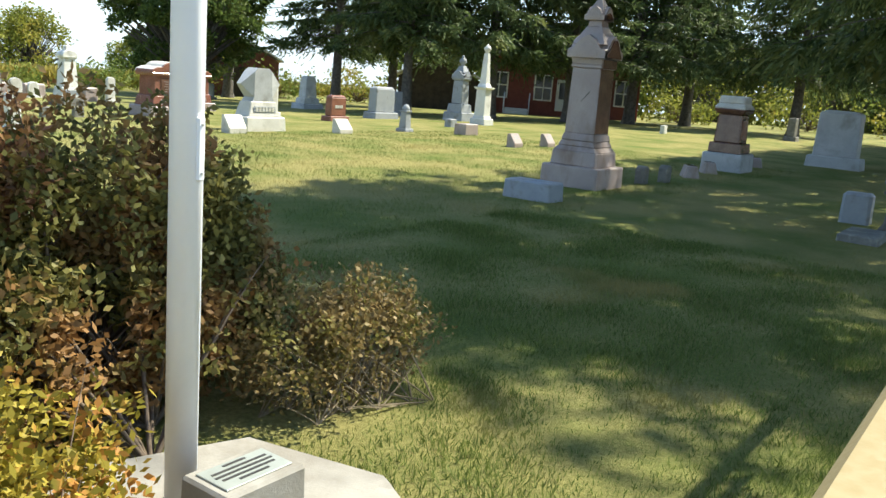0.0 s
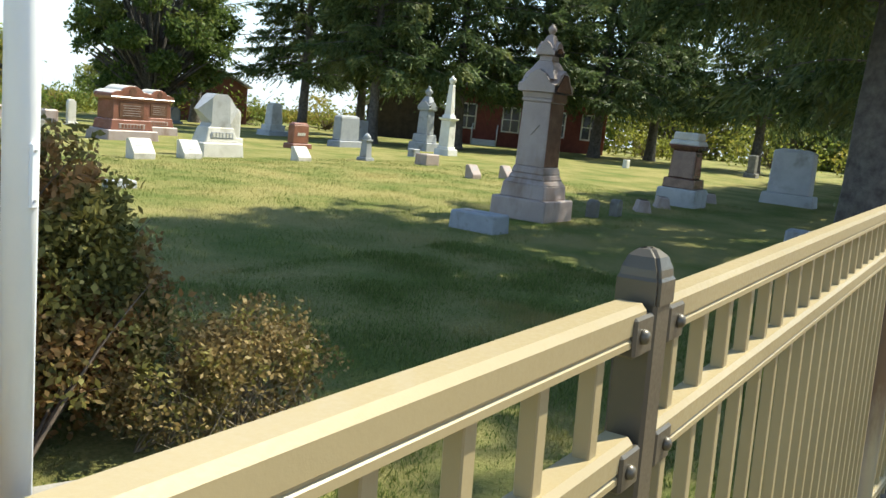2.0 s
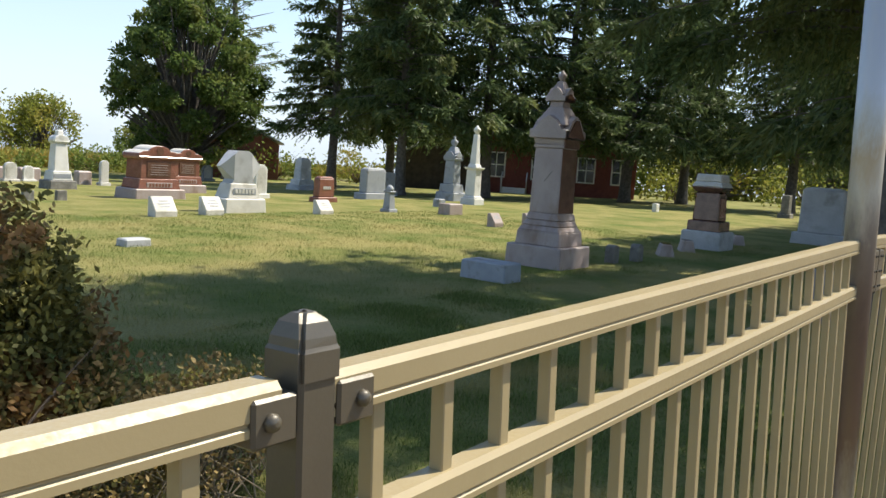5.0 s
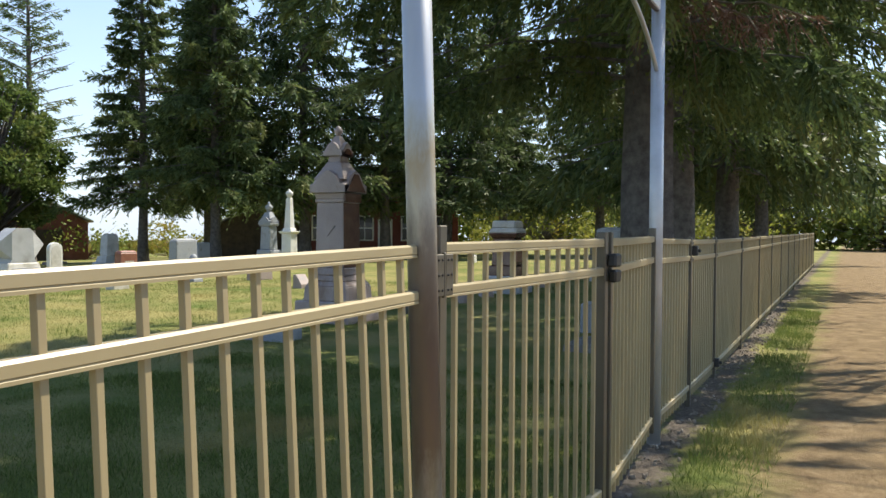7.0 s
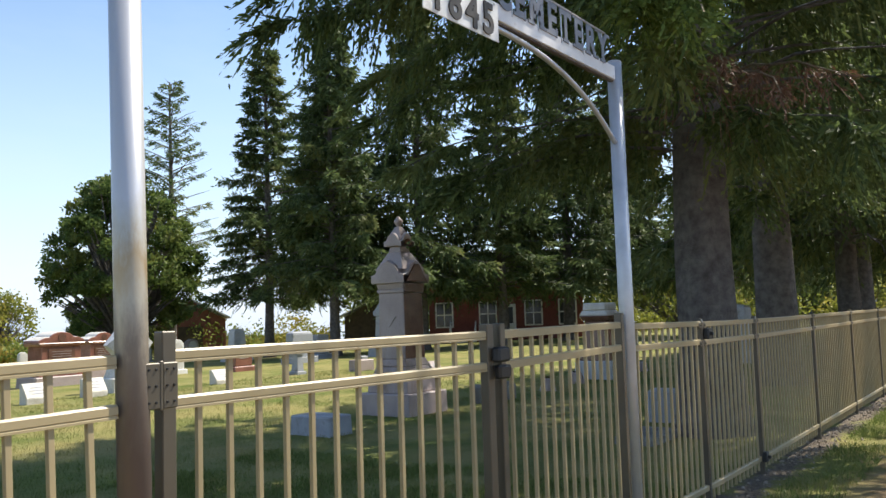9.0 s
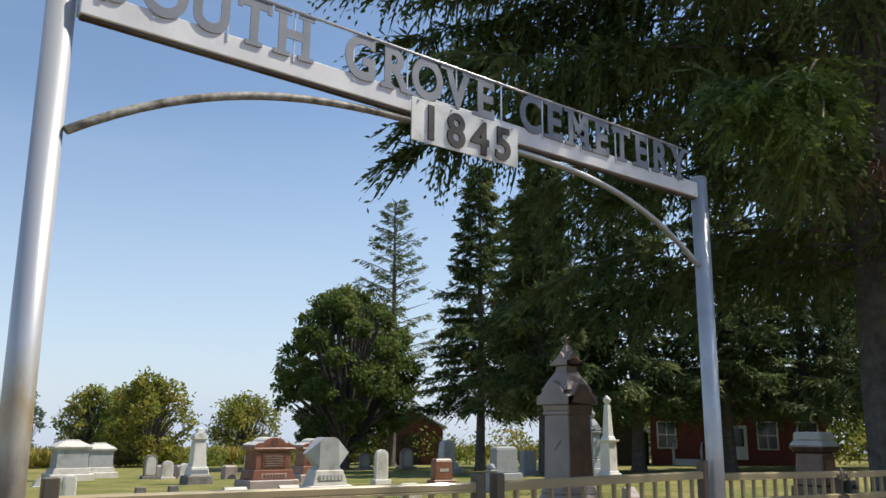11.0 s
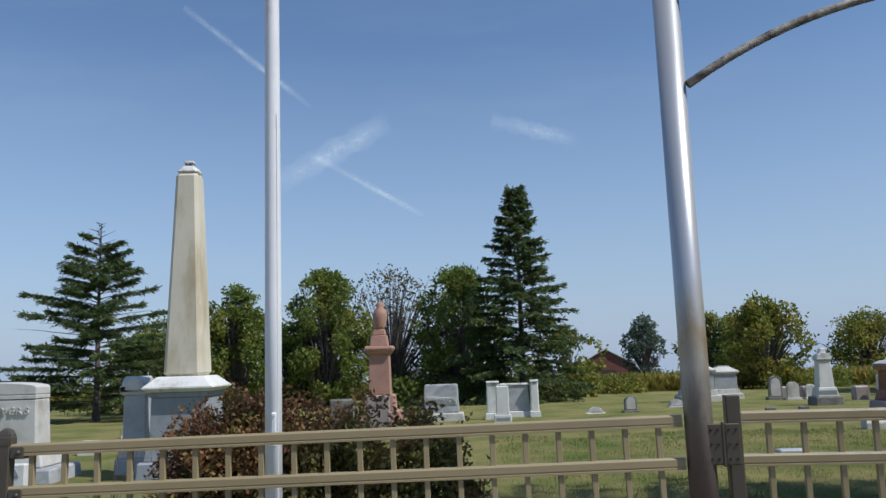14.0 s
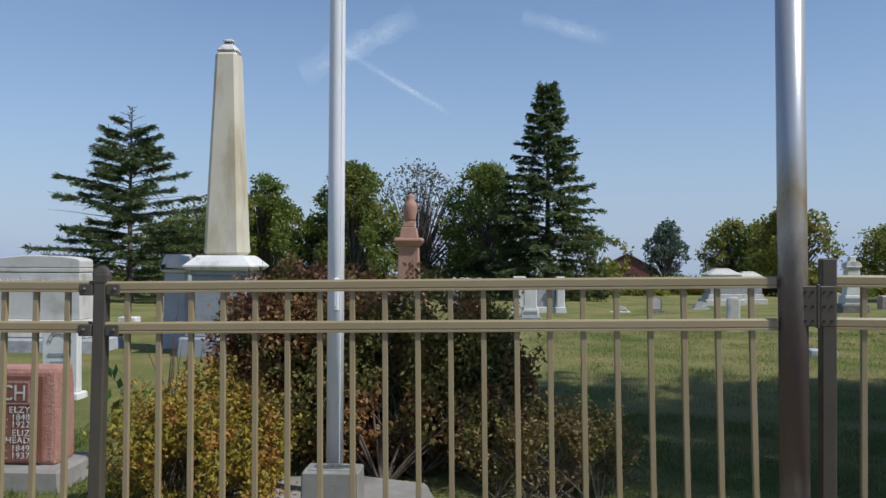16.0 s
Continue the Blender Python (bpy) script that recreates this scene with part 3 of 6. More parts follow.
def build_arch():
    a = thing("sign_arch", AL, 0.0, 0.0, "silver-painted steel pipe arch with a cemetery name sign and rust stains", "arch")
    W = AR - AL
    for x, m in ((0, PIPE_STAINED), (W, PIPE)):
        bm = lathe([(0.0495, -0.05), (0.0495, 3.275)], 28)
        bmesh.ops.translate(bm, vec=(x, 0, 0), verts=bm.verts)
        for v in bm.verts:
            v.co.y += (-0.05 + 0.03 * v.co.z) * (x == 0)
        part("pipe", bm, m, a)
        cap = lathe([(0.05, 3.27), (0.05, 3.276), (0.043, 3.282)], 28)
        bmesh.ops.translate(cap, vec=(x, 0, 0), verts=cap.verts)
        part("pipe_cap", cap, PIPE, a)
    # the beam's brightness in the sun comes from its whiter colour
    part("beam", frustum(W - 0.094, 0.05, 3.14, W - 0.094, 0.05, 3.235, 0.004, cx=W / 2), BEAM_SUNLIT, a, "silver-painted box beam with rust, whitened as if in full sun")
    # thin dark brown strip along the beam's bottom
    part("beam_bottom_strip", frustum(W - 0.11, 0.03, 3.128, W - 0.11, 0.03, 3.1395, 0.002, cx=W / 2), DARK_STRIP, a)
    for side in (0, 1):
        pts = []
        for k in range(22):
            u = k / 21
            x, z = 0.05 + 1.68 * u, 3.108 - 0.395 * (1 - u) ** 2.9
            pts.append((x if side == 0 else W - x, 0.0, z))
        part("curved_brace", tube(pts, 0.0165, 12), ARC_RUST if side == 0 else PIPE, a, "curved brace tube with lichen and rust" if side == 0 else "")
    part("top_rod", tube([(0.04, -0.03, 3.428), (W * 0.5, -0.03, 3.424), (W - 0.2, -0.03, 3.420)], 0.007, 8), PIPE, a)
    text = "SOUTH GROVE CEMETERY"
    x = 0.075
    for ch in text:
        if ch == " ":
            x += 0.142
            continue
        wide = {"M": 0.215, "O": 0.195, "G": 0.195, "U": 0.19, "H": 0.19, "C": 0.185, "V": 0.185, "R": 0.19, "T": 0.185, "S": 0.175, "E": 0.175, "Y": 0.185}[ch]
        serifs(lettering("letter", ch, 0.272, 0.0025, SIGN_GRAY, a, x + wide / 2 - 0.005, -0.0295, 3.225, width=0.84, bold=0.008), ch)
        x += wide * 0.958
    # small foot serifs and struts that hold the letters to the beam
    for k in range(12):
        part("letter_strut", frustum(0.006, 0.006, 3.2, 0.006, 0.006, 3.42, 0.0, cx=0.3 + k * 0.29, cy=-0.026), PIPE, a)
    part("year_plate", frustum(0.655, 0.006, 2.99, 0.655, 0.006, 3.195, 0.002, cx=1.785, cy=-0.065), SIGN_WHITE, a, "white plate with the year")
    for i, ch in enumerate("1845"):
        lettering("digit", ch, 0.225, 0.004, INK, a, 1.565 + i * 0.148, -0.072, 3.012 + (0.003, 0, -0.002, 0.002)[i], width=0.98, bold=0.006)
    for i in range(4):
        s = lathe([(0.006, 0), (0.005, 0.005)], 8)
        bmesh.ops.transform(s, matrix=pose(1.495 + i * 0.193, -0.068, 3.183, 90), verts=s.verts)
        part("screw", s, STEEL, a)


build_arch()


# ---- flagpole and memorial ----
def build_flagpole():
    slab = bmesh.new()
    pts = [(-1.4, 1.64), (-0.2, 1.56), (-0.06, 1.8), (-0.2, 2.42), (-0.8, 2.64), (-1.42, 2.4)]
    lo = [slab.verts.new((x, y, -0.05)) for x, y in pts]
    hi = [slab.verts.new((x, y, 0.11)) for x, y in pts]
    slab.faces.new(hi)
    for i in range(len(pts)):
        j = (i + 1) % len(pts)
        slab.faces.new((lo[i], lo[j], hi[j], hi[i]))
    bmesh.ops.recalc_face_normals(slab, faces=slab.faces)
    bmesh.ops.bevel(slab, geom=[e for e in slab.edges if len(e.link_faces) == 2], offset=0.012, segments=2, affect='EDGES')
    tagged(part("concrete_slab", slab, CONCRETE, None), "worn concrete slab under the flagpole", "slab")
    p = thing("flagpole", -0.75, 2.135, 0.11, "white painted metal flagpole on a concrete slab", "flagpole")
    part("pole_shaft", lathe([(0.053, 0.0), (0.051, 2.0), (0.041, 6.5), (0.03, 9.0)], 28), POLE_WHITE, p)
    part("pole_collar", lathe([(0.085, 0.0), (0.085, 0.014), (0.065, 0.026), (0.06, 0.034)], 24), STONE_DARK, p)
    part("seam_strip", frustum(0.006, 0.008, 0.05, 0.006, 0.006, 3.2, 0.001, cx=0.035, cy=-0.036), POLE_WHITE, p)
    cl = part("cleat_cover", frustum(0.03, 0.02, 1.13, 0.03, 0.02, 1.33, 0.006, cx=0.012, cy=-0.052), POLE_WHITE, p, "white cover plate with two screws")
    for z in (1.155, 1.305):
        s = lathe([(0.005, 0), (0.004, 0.004)], 8)
        bmesh.ops.transform(s, matrix=pose(0.012, -0.061, z, 90), verts=s.verts)
        part("screw", s, STEEL, cl)
    m = thing("memorial_block", -0.71, 1.86, 0.105, "small concrete memorial block with a metal plaque on its top", "memorial")
    part("block", frustum(0.34, 0.23, 0, 0.33, 0.22, 0.235, 0.01), CONCRETE, m)
    pl = part("plaque", frustum(0.27, 0.15, 0.2345, 0.27, 0.15, 0.241, 0.002), PLAQUE, m, "gray metal plaque with dark lines of writing")
    for i, (w, y) in enumerate(((0.09, 0.055), (0.22, 0.028), (0.23, 0.004), (0.21, -0.02), (0.12, -0.045))):
        part("writing_line", frustum(w, 0.011, 0.2405, w, 0.011, 0.2425, 0, cy=y), INK, pl)


build_flagpole()
# ---- gravestones ----
def block(parent, name, w0, d0, z0, w1, d1, z1, m, bevel=0.012, cx=0.0, cy=0.0, label=""):
    return part(name, frustum(w0, d0, z0, w1, d1, z1, bevel, cx, cy), m, parent, label)


def cross_gable(parent, w, z0, z1, m, name="gable_cap", front=None):
    """A cap with a rounded gable on each of its four sides."""
    h = z1 - z0
    line = [(-w / 2, z0), (w / 2, z0), (w / 2, z0 + h * 0.35), (w * 0.36, z0 + h * 0.42), (w * 0.2, z0 + h * 0.8), (0, z1), (-w * 0.2, z0 + h * 0.8), (-w * 0.36, z0 + h * 0.42), (-w / 2, z0 + h * 0.35)]
    part(name, prism(line, -w / 2, w / 2, 0.008), m, parent)
    bm = prism(line, -w / 2 + 0.003, w / 2 - 0.003, 0.008)
    bmesh.ops.rotate(bm, matrix=Matrix.Rotation(math.pi / 2, 3, 'Z'), verts=bm.verts)
    part(name, bm, m, parent)
    arch = [(w * 0.3 * math.cos(a), z0 + h * 0.12 + h * 0.42 * math.sin(a)) for a in (math.pi * k / 10 for k in range(11))]
    part("arch_panel", prism(arch, -w / 2 - 0.006, -w / 2 + 0.01), front or m, parent)
    bm = prism(arch, -w / 2 - 0.006, -w / 2 + 0.01)
    bmesh.ops.rotate(bm, matrix=Matrix.Rotation(-math.pi / 2, 3, 'Z'), verts=bm.verts)
    part("arch_panel", bm, m, parent)


def big_monument():
    t = thing("tall_monument", 10.62, 6.42, 0, "tall mauve-gray granite monument with polished brown front and gabled top", "monument")
    block(t, "base_course", 1.06, 1.06, -0.05, 1.04, 1.04, 0.36, GRANITE_MAUVE, 0.02)
    block(t, "plinth", 0.84, 0.84, 0.357, 0.80, 0.80, 0.60, GRANITE_MAUVE, 0.015)
    block(t, "plinth_slope", 0.80, 0.80, 0.598, 0.68, 0.68, 0.68, GRANITE_MAUVE, 0.012)
    block(t, "moulding", 0.70, 0.70, 0.678, 0.62, 0.62, 0.78, GRANITE_MAUVE, 0.02)
    block(t, "moulding", 0.63, 0.63, 0.778, 0.57, 0.57, 0.90, GRANITE_MAUVE, 0.015)
    block(t, "die", 0.55, 0.55, 0.898, 0.515, 0.515, 1.98, GRANITE_MAUVE, 0.012)
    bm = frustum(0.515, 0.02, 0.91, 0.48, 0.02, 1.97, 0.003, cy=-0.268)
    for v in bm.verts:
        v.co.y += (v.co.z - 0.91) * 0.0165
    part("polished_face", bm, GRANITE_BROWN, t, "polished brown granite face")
    block(t, "band", 0.56, 0.56, 1.978, 0.56, 0.56, 2.04, GRANITE_MAUVE, 0.012)
    block(t, "band", 0.535, 0.535, 2.038, 0.58, 0.58, 2.14, GRANITE_MAUVE, 0.01)
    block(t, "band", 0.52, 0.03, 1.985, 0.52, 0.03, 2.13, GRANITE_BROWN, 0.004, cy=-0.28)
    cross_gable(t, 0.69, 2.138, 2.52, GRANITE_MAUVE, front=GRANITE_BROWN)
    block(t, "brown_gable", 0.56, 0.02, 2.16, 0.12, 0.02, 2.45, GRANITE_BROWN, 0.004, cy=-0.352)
    block(t, "roof_slope", 0.60, 0.60, 2.36, 0.27, 0.27, 2.66, GRANITE_MAUVE, 0.01)
    block(t, "neck", 0.26, 0.26, 2.655, 0.23, 0.23, 2.76, GRANITE_MAUVE, 0.01)
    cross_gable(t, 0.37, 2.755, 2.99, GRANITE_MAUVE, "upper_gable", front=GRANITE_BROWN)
    block(t, "upper_slope", 0.31, 0.31, 2.87, 0.10, 0.10, 3.09, GRANITE_MAUVE, 0.008)
    part("finial", lathe([(0.05, 3.07), (0.035, 3.10), (0.045, 3.12), (0.072, 3.16), (0.07, 3.20), (0.04, 3.235), (0.03, 3.25), (0.012, 3.27)], 16), GRANITE_MAUVE, t)
    bm = prism([(-0.015, 0), (0.0, 0.02), (0.13, 0.17), (0.115, 0.175)], -0.006, 0.006)
    bmesh.ops.transform(bm, matrix=pose(-0.272, 0.02, 1.42, 0, 0, -90), verts=bm.verts)
    part("carved_sprig", bm, STONE_DARK, t)


big_monument()


def slant_marker(x, y, w, h, m=GRANITE_PALE, d=0.30, label="small pale granite slant marker with worn writing in the grass", lines=3):
    t = thing("slant_marker", x, y, gz(x, y), label, "gravestone", "slant markers")
    bm = bmesh.new()
    prof = [(-d / 2, -0.04), (d / 2, -0.04), (d / 2, h), (d / 2 - 0.09, h), (-d / 2, h * 0.3)]
    a = [bm.verts.new((-w / 2, yy, zz)) for yy, zz in prof]
    c = [bm.verts.new((w / 2, yy, zz)) for yy, zz in prof]
    bm.faces.new(a)
    bm.faces.new(c[::-1])
    for i in range(5):
        j = (i + 1) % 5
        bm.faces.new((a[j], a[i], c[i], c[j]))
    bmesh.ops.recalc_face_normals(bm, faces=bm.faces)
    bmesh.ops.bevel(bm, geom=list(bm.edges), offset=0.01, segments=2, affect='EDGES')
    part("slant_block", bm, m, t)
    ang = math.degrees(math.atan2(h * 0.7, d - 0.09))
    for k in range(lines):
        u = 0.3 + 0.2 * k
        yy, zz = -d / 2 + (d - 0.09) * (1 - u), h * 0.3 + h * 0.7 * (1 - u)
        bm = frustum(w * (0.62 if k % 2 else 0.45), 0.028, 0, w * (0.62 if k % 2 else 0.45), 0.028, 0.004, 0)
        bmesh.ops.transform(bm, matrix=pose(0, yy, zz + 0.001, ang), verts=bm.verts)
        part("writing_line", bm, STONE_BLUE, t)


for x, y, w, h in ((9.28, 15.44, 0.56, 0.44), (10.78, 15.68, 0.53, 0.43), (14.22, 15.4, 0.5, 0.38)):
    slant_marker(x, y, w, h)
for x, y in ((16.65, 11.46), (18.15, 11.31)):
    slant_marker(x, y, 0.42, 0.35, GRANITE_MAUVE, 0.26, "small pinkish granite slant marker in the lawn", 2)


def low_block(name, x, y, w, d, h, m, label, turn=0.0, bevel=0.02):
    t = thing(name, x, y, gz(x, y), label, "gravestone", "", turn)
    block(t, "stone_block", w, d, -0.04, w * 0.97, d * 0.96, h, m, bevel)
    return t


low_block("flat_marker", 5.73, 11.02, 0.46, 0.28, 0.11, GRANITE_GRAY, "low gray granite marker set in the grass")
low_block("kerb_block", 8.22, 5.98, 0.46, 0.78, 0.27, STONE_BLUE, "blue-gray rectangular stone block beside the tall monument")
for x, y in ((12.35, 6.05), (13.15, 5.92)):
    t = thing("footstone", x, y, 0, "small dark rounded footstone in the shaded grass", "gravestone", "small dark footstones")
    w, h = 0.24, 0.33
    line = [(-w / 2, -0.04), (w / 2, -0.04), (w / 2, h * 0.72)] + [(w / 2 * math.cos(a), h * 0.72 + h * 0.28 * math.sin(a)) for a in (math.pi * k / 8 for k in range(1, 8))] + [(-w / 2, h * 0.72)]
    part("stone_slab", prism(line, -0.09, 0.09, 0.012), STONE_DARK, t)
for x, y, turn in ((14.9, 6.05, 30), (16.5, 6.2, 30), (20.2, 6.2, 20)):
    t = thing("log_marker", x, y, 0, "low pinkish granite wedge marker with a rough side", "gravestone", "low wedge markers", turn)
    block(t, "wedge", 0.58, 0.34, -0.03, 0.5, 0.2, 0.25, GRANITE_MAUVE, 0.025)
    block(t, "polished_top", 0.44, 0.17, 0.247, 0.44, 0.17, 0.254, GRANITE_BROWN, 0)
for x, y in ((8.96, 20.78), (9.97, 21.01)):
    low_block("footstone", x, y, 0.3, 0.14, 0.27, STONE_DARK, "small weathered footstone in the sunny grass")
low_block("low_marker", 18.9, 14.6, 0.7, 0.45, 0.34, GRANITE_MAUVE, "low pinkish granite block marker in the lawn")
low_block("low_marker", 22.8, 18.0, 0.4, 0.3, 0.28, STONE_BLUE, "small gray block marker near the white obelisk")
low_block("footstone", 33.9, 14.2, 0.4, 0.2, 0.36, MARBLE, "small pale footstone under the trees")
low_block("flat_marker", 9.5, 1.75, 0.9, 0.5, 0.1, STONE_DARK, "dark flat marker in the shaded grass")
t = thing("small_headstone", 11.15, 2.15, 0, "small gray headstone in the tree shade", "gravestone")
block(t, "stone_block", 0.3, 0.42, -0.04, 0.28, 0.4, 0.46, STONE_BLUE, 0.04)
for x, y, w in ((15.1, 33.0, 0.9), (13.9, 33.2, 0.8), (16.0, 30.5, 0.6)):
    low_block("low_headstone", x, y, w, 0.4, 0.55, GRANITE_MAUVE, "low pink granite headstone beyond the lawn", 0, 0.05)


def red_tomb(x, y, w, h, label):
    t = thing("tomb_monument", x, y, gz(x, y), label, "monument", "red granite tomb monuments")
    d = w * 0.5
    block(t, "base", w, d + 0.25, -0.05, w * 0.97, d + 0.2, h * 0.19, GRANITE_MAUVE, 0.03)
    block(t, "plinth", w * 0.83, d + 0.02, h * 0.188, w * 0.76, d - 0.04, h * 0.38, GRANITE_RED, 0.02)
    block(t, "name_panel", w * 0.5, 0.03, h * 0.22, w * 0.5, 0.03, h * 0.31, GRANITE_MAUVE, 0.005, cy=-d / 2 + 0.005)
    for k in range(7):
        block(t, "name_letter", w * 0.04, 0.02, h * 0.235, w * 0.04, 0.02, h * 0.295, GRANITE_RED, 0, cx=(k - 3) * w * 0.062, cy=-d / 2 - 0.008)
    block(t, "die", w * 0.70, d - 0.1, h * 0.378, w * 0.68, d - 0.12, h * 0.74, GRANITE_RED, 0.015)
    block(t, "inset_panel", w * 0.46, 0.02, h * 0.42, w * 0.46, 0.02, h * 0.70, GRANITE_BROWN, 0.004, cy=-d / 2 + 0.045)
    for k in range(5):
        block(t, "writing_line", w * (0.34 - 0.03 * (k % 2)), 0.01, h * (0.455 + 0.045 * k), w * (0.34 - 0.03 * (k % 2)), 0.01, h * (0.465 + 0.045 * k), GRANITE_MAUVE, 0, cy=-d / 2 + 0.032)
    block(t, "cornice", w * 0.78, d - 0.02, h * 0.738, w * 0.82, d + 0.02, h * 0.80, GRANITE_RED, 0.015)
    line = [(-w * 0.41, h * 0.80), (w * 0.41, h * 0.80), (w * 0.40, h * 0.85), (w * 0.28, h * 0.90)] + [(w * 0.22 * math.cos(a), h * 0.86 + h * 0.14 * math.sin(a)) for a in (math.pi * k / 10 for k in range(1, 10))] + [(-w * 0.28, h * 0.90), (-w * 0.40, h * 0.85)]
    part("crest", prism(line, -d / 2 + 0.02, d / 2 - 0.02, 0.012), GRANITE_RED, t)
    line2 = [(px * 0.98, pz + 0.012) for px, pz in line]
    part("crest_top", prism(line2, -d / 2 + 0.08, d / 2 + 0.02, 0.01), GRANITE_PALE, t, "pale top of the crest")
    part("carved_disc", prism([(w * 0.07 * math.cos(a), h * 0.90 + w * 0.07 * math.sin(a)) for a in (2 * math.pi * k / 12 for k in range(12))], -d / 2 + 0.005, -d / 2 + 0.03), GRANITE_BROWN, t)


red_tomb(13.5, 22.2, 1.8, 1.62, "large red granite tomb monument with a scrolled crest and name panel")
red_tomb(17.2, 25.8, 1.55, 1.6, "red granite tomb monument standing behind a larger one")


def gray_tomb(x, y, w, h):
    t = thing("tomb_monument", x, y, gz(x, y), "gray granite tomb monument with a pale gabled roof", "monument", "gray tomb monuments")
    d = w * 0.6
    block(t, "base", w, d + 0.3, -0.05, w * 0.97, d + 0.25, h * 0.17, GRANITE_PALE, 0.03)
    block(t, "plinth", w * 0.84, d + 0.05, h * 0.168, w * 0.78, d, h * 0.31, GRANITE_PALE, 0.02)
    block(t, "die", w * 0.7, d - 0.08, h * 0.308, w * 0.68, d - 0.1, h * 0.76, GRANITE_GRAY, 0.015)
    block(t, "cornice", w * 0.78, d, h * 0.758, w * 0.86, d + 0.06, h * 0.83, GRANITE_PALE, 0.015)
    block(t, "roof", w * 0.86, d + 0.06, h * 0.828, w * 0.4, d * 0.5, h * 0.97, GRANITE_PALE, 0.02)
    block(t, "ridge", w * 0.36, d * 0.4, h * 0.96, w * 0.36, d * 0.4, h, GRANITE_PALE, 0.015)


gray_tomb(10.6, 34.0, 1.75, 1.62)
gray_tomb(12.35, 36.0, 1.5, 1.5)


def diamond_stone():
    x, y = 12.3, 16.6
    t = thing("diamond_headstone", x, y, gz(x, y), "pale gray granite monument with a faceted diamond-shaped upper block", "monument")
    block(t, "base", 1.35, 0.75, -0.05, 1.3, 0.7, 0.36, GRANITE_PALE, 0.03)
    block(t, "plinth", 1.06, 0.56, 0.358, 0.82, 0.44, 0.74, GRANITE_PALE, 0.02)
    block(t, "name_panel", 0.74, 0.02, 0.46, 0.70, 0.02, 0.62, STONE_BLUE, 0.003, cy=-0.262)
    for k in range(6):
        block(t, "name_letter", 0.075, 0.02, 0.49, 0.075, 0.02, 0.60, GRANITE_PALE, 0, cx=(k - 2.5) * 0.108, cy=-0.272)
    line = [(-0.36, 0.738), (0.36, 0.738), (0.30, 0.84), (0.66, 1.18), (0.26, 1.50), (0.16, 1.57), (-0.18, 1.57), (-0.30, 1.48), (-0.66, 1.16), (-0.30, 0.84)]
    bm = prism(line, -0.2, 0.2)
    for v in bm.verts:
        if abs(v.co.x) > 0.5:
            v.co.y *= 0.35
    part("diamond_block", bm, GRANITE_GRAY, t)


diamond_stone()


def round_stone(name, x, y, w, h, m, label, d=0.16, frame_m=None, base=True):
    t = thing(name, x, y, gz(x, y), label, "gravestone")
    z0 = 0.0
    if base:
        block(t, "base", w * 1.35, d * 2.2, -0.05, w * 1.3, d * 2.1, h * 0.13, m, 0.015)
        z0 = h * 0.128
    hw, sh = w / 2, h - w * 0.42
    line = [(-hw, z0), (hw, z0), (hw, sh)] + [(hw * math.cos(a), sh + (h - sh) * math.sin(a)) for a in (math.pi * k / 12 for k in range(1, 12))] + [(-hw, sh)]
    part("tablet", prism(line, -d / 2, d / 2, 0.012), m, t)
    inner = [(px * 0.72, z0 + (pz - z0) * 0.86 + 0.04) for px, pz in line]
    part("inset_panel", prism(inner, -d / 2 - 0.006, -d / 2 + 0.004), frame_m or GRANITE_PALE, t)


round_stone("arched_headstone", 18.2, 22.6, 0.52, 1.2, MARBLE, "white arched marble headstone on a low base")
round_stone("gray_headstone", 28.0, 38.5, 0.7, 0.9, STONE_BLUE, "blue-gray rounded headstone by the trees")
round_stone("thin_headstone", 16.6, 30.0, 0.34, 1.0, GRANITE_PALE, "thin pale headstone behind the red tomb")
round_stone("brown_headstone", 29.5, 36.5, 0.8, 1.15, GRANITE_MAUVE, "pinkish arched headstone in front of the shed", 0.3)


def tiered(name, x, y, w, d, h, m, label, turn=0.0, top=0.62, shoulder=0.0, text=None, base_m=None):
    t = thing(name, x, y, gz(x, y), label, "gravestone", "", turn)
    block(t, "base", w, d, -0.05, w * 0.97, d * 0.95, h * 0.2, base_m or m, 0.025)
    block(t, "die", w * 0.8, d * top, h * 0.198, w * 0.76, d * top * 0.95, h * (1 - shoulder), m, 0.03)
    if shoulder:
        block(t, "top", w * 0.76, d * top * 0.95, h * (1 - shoulder) - 0.002, w * 0.6, d * top * 0.6, h, m, 0.02)
    if text:
        for k in range(text):
            block(t, "name_letter", w * 0.07, 0.02, h * 0.5, w * 0.07, 0.02, h * 0.62, GRANITE_PALE, 0, cx=(k - (text - 1) / 2) * w * 0.1, cy=-d * top / 2 - 0.002)
    return t


def white_pedestal():
    x, y = 26.8, 29.5
    t = thing("pedestal_headstone", x, y, gz(x, y), "pale granite pedestal monument with a stepped base", "monument")
    block(t, "base", 1.35, 0.9, -0.05, 1.3, 0.85, 0.25, GRANITE_GRAY, 0.03)
    block(t, "plinth", 1.05, 0.65, 0.248, 0.95, 0.6, 0.52, GRANITE_PALE, 0.02)
    block(t, "die", 0.78, 0.5, 0.518, 0.66, 0.42, 1.45, GRANITE_PALE, 0.03)
    block(t, "top", 0.66, 0.42, 1.448, 0.45, 0.3, 1.56, GRANITE_PALE, 0.03)


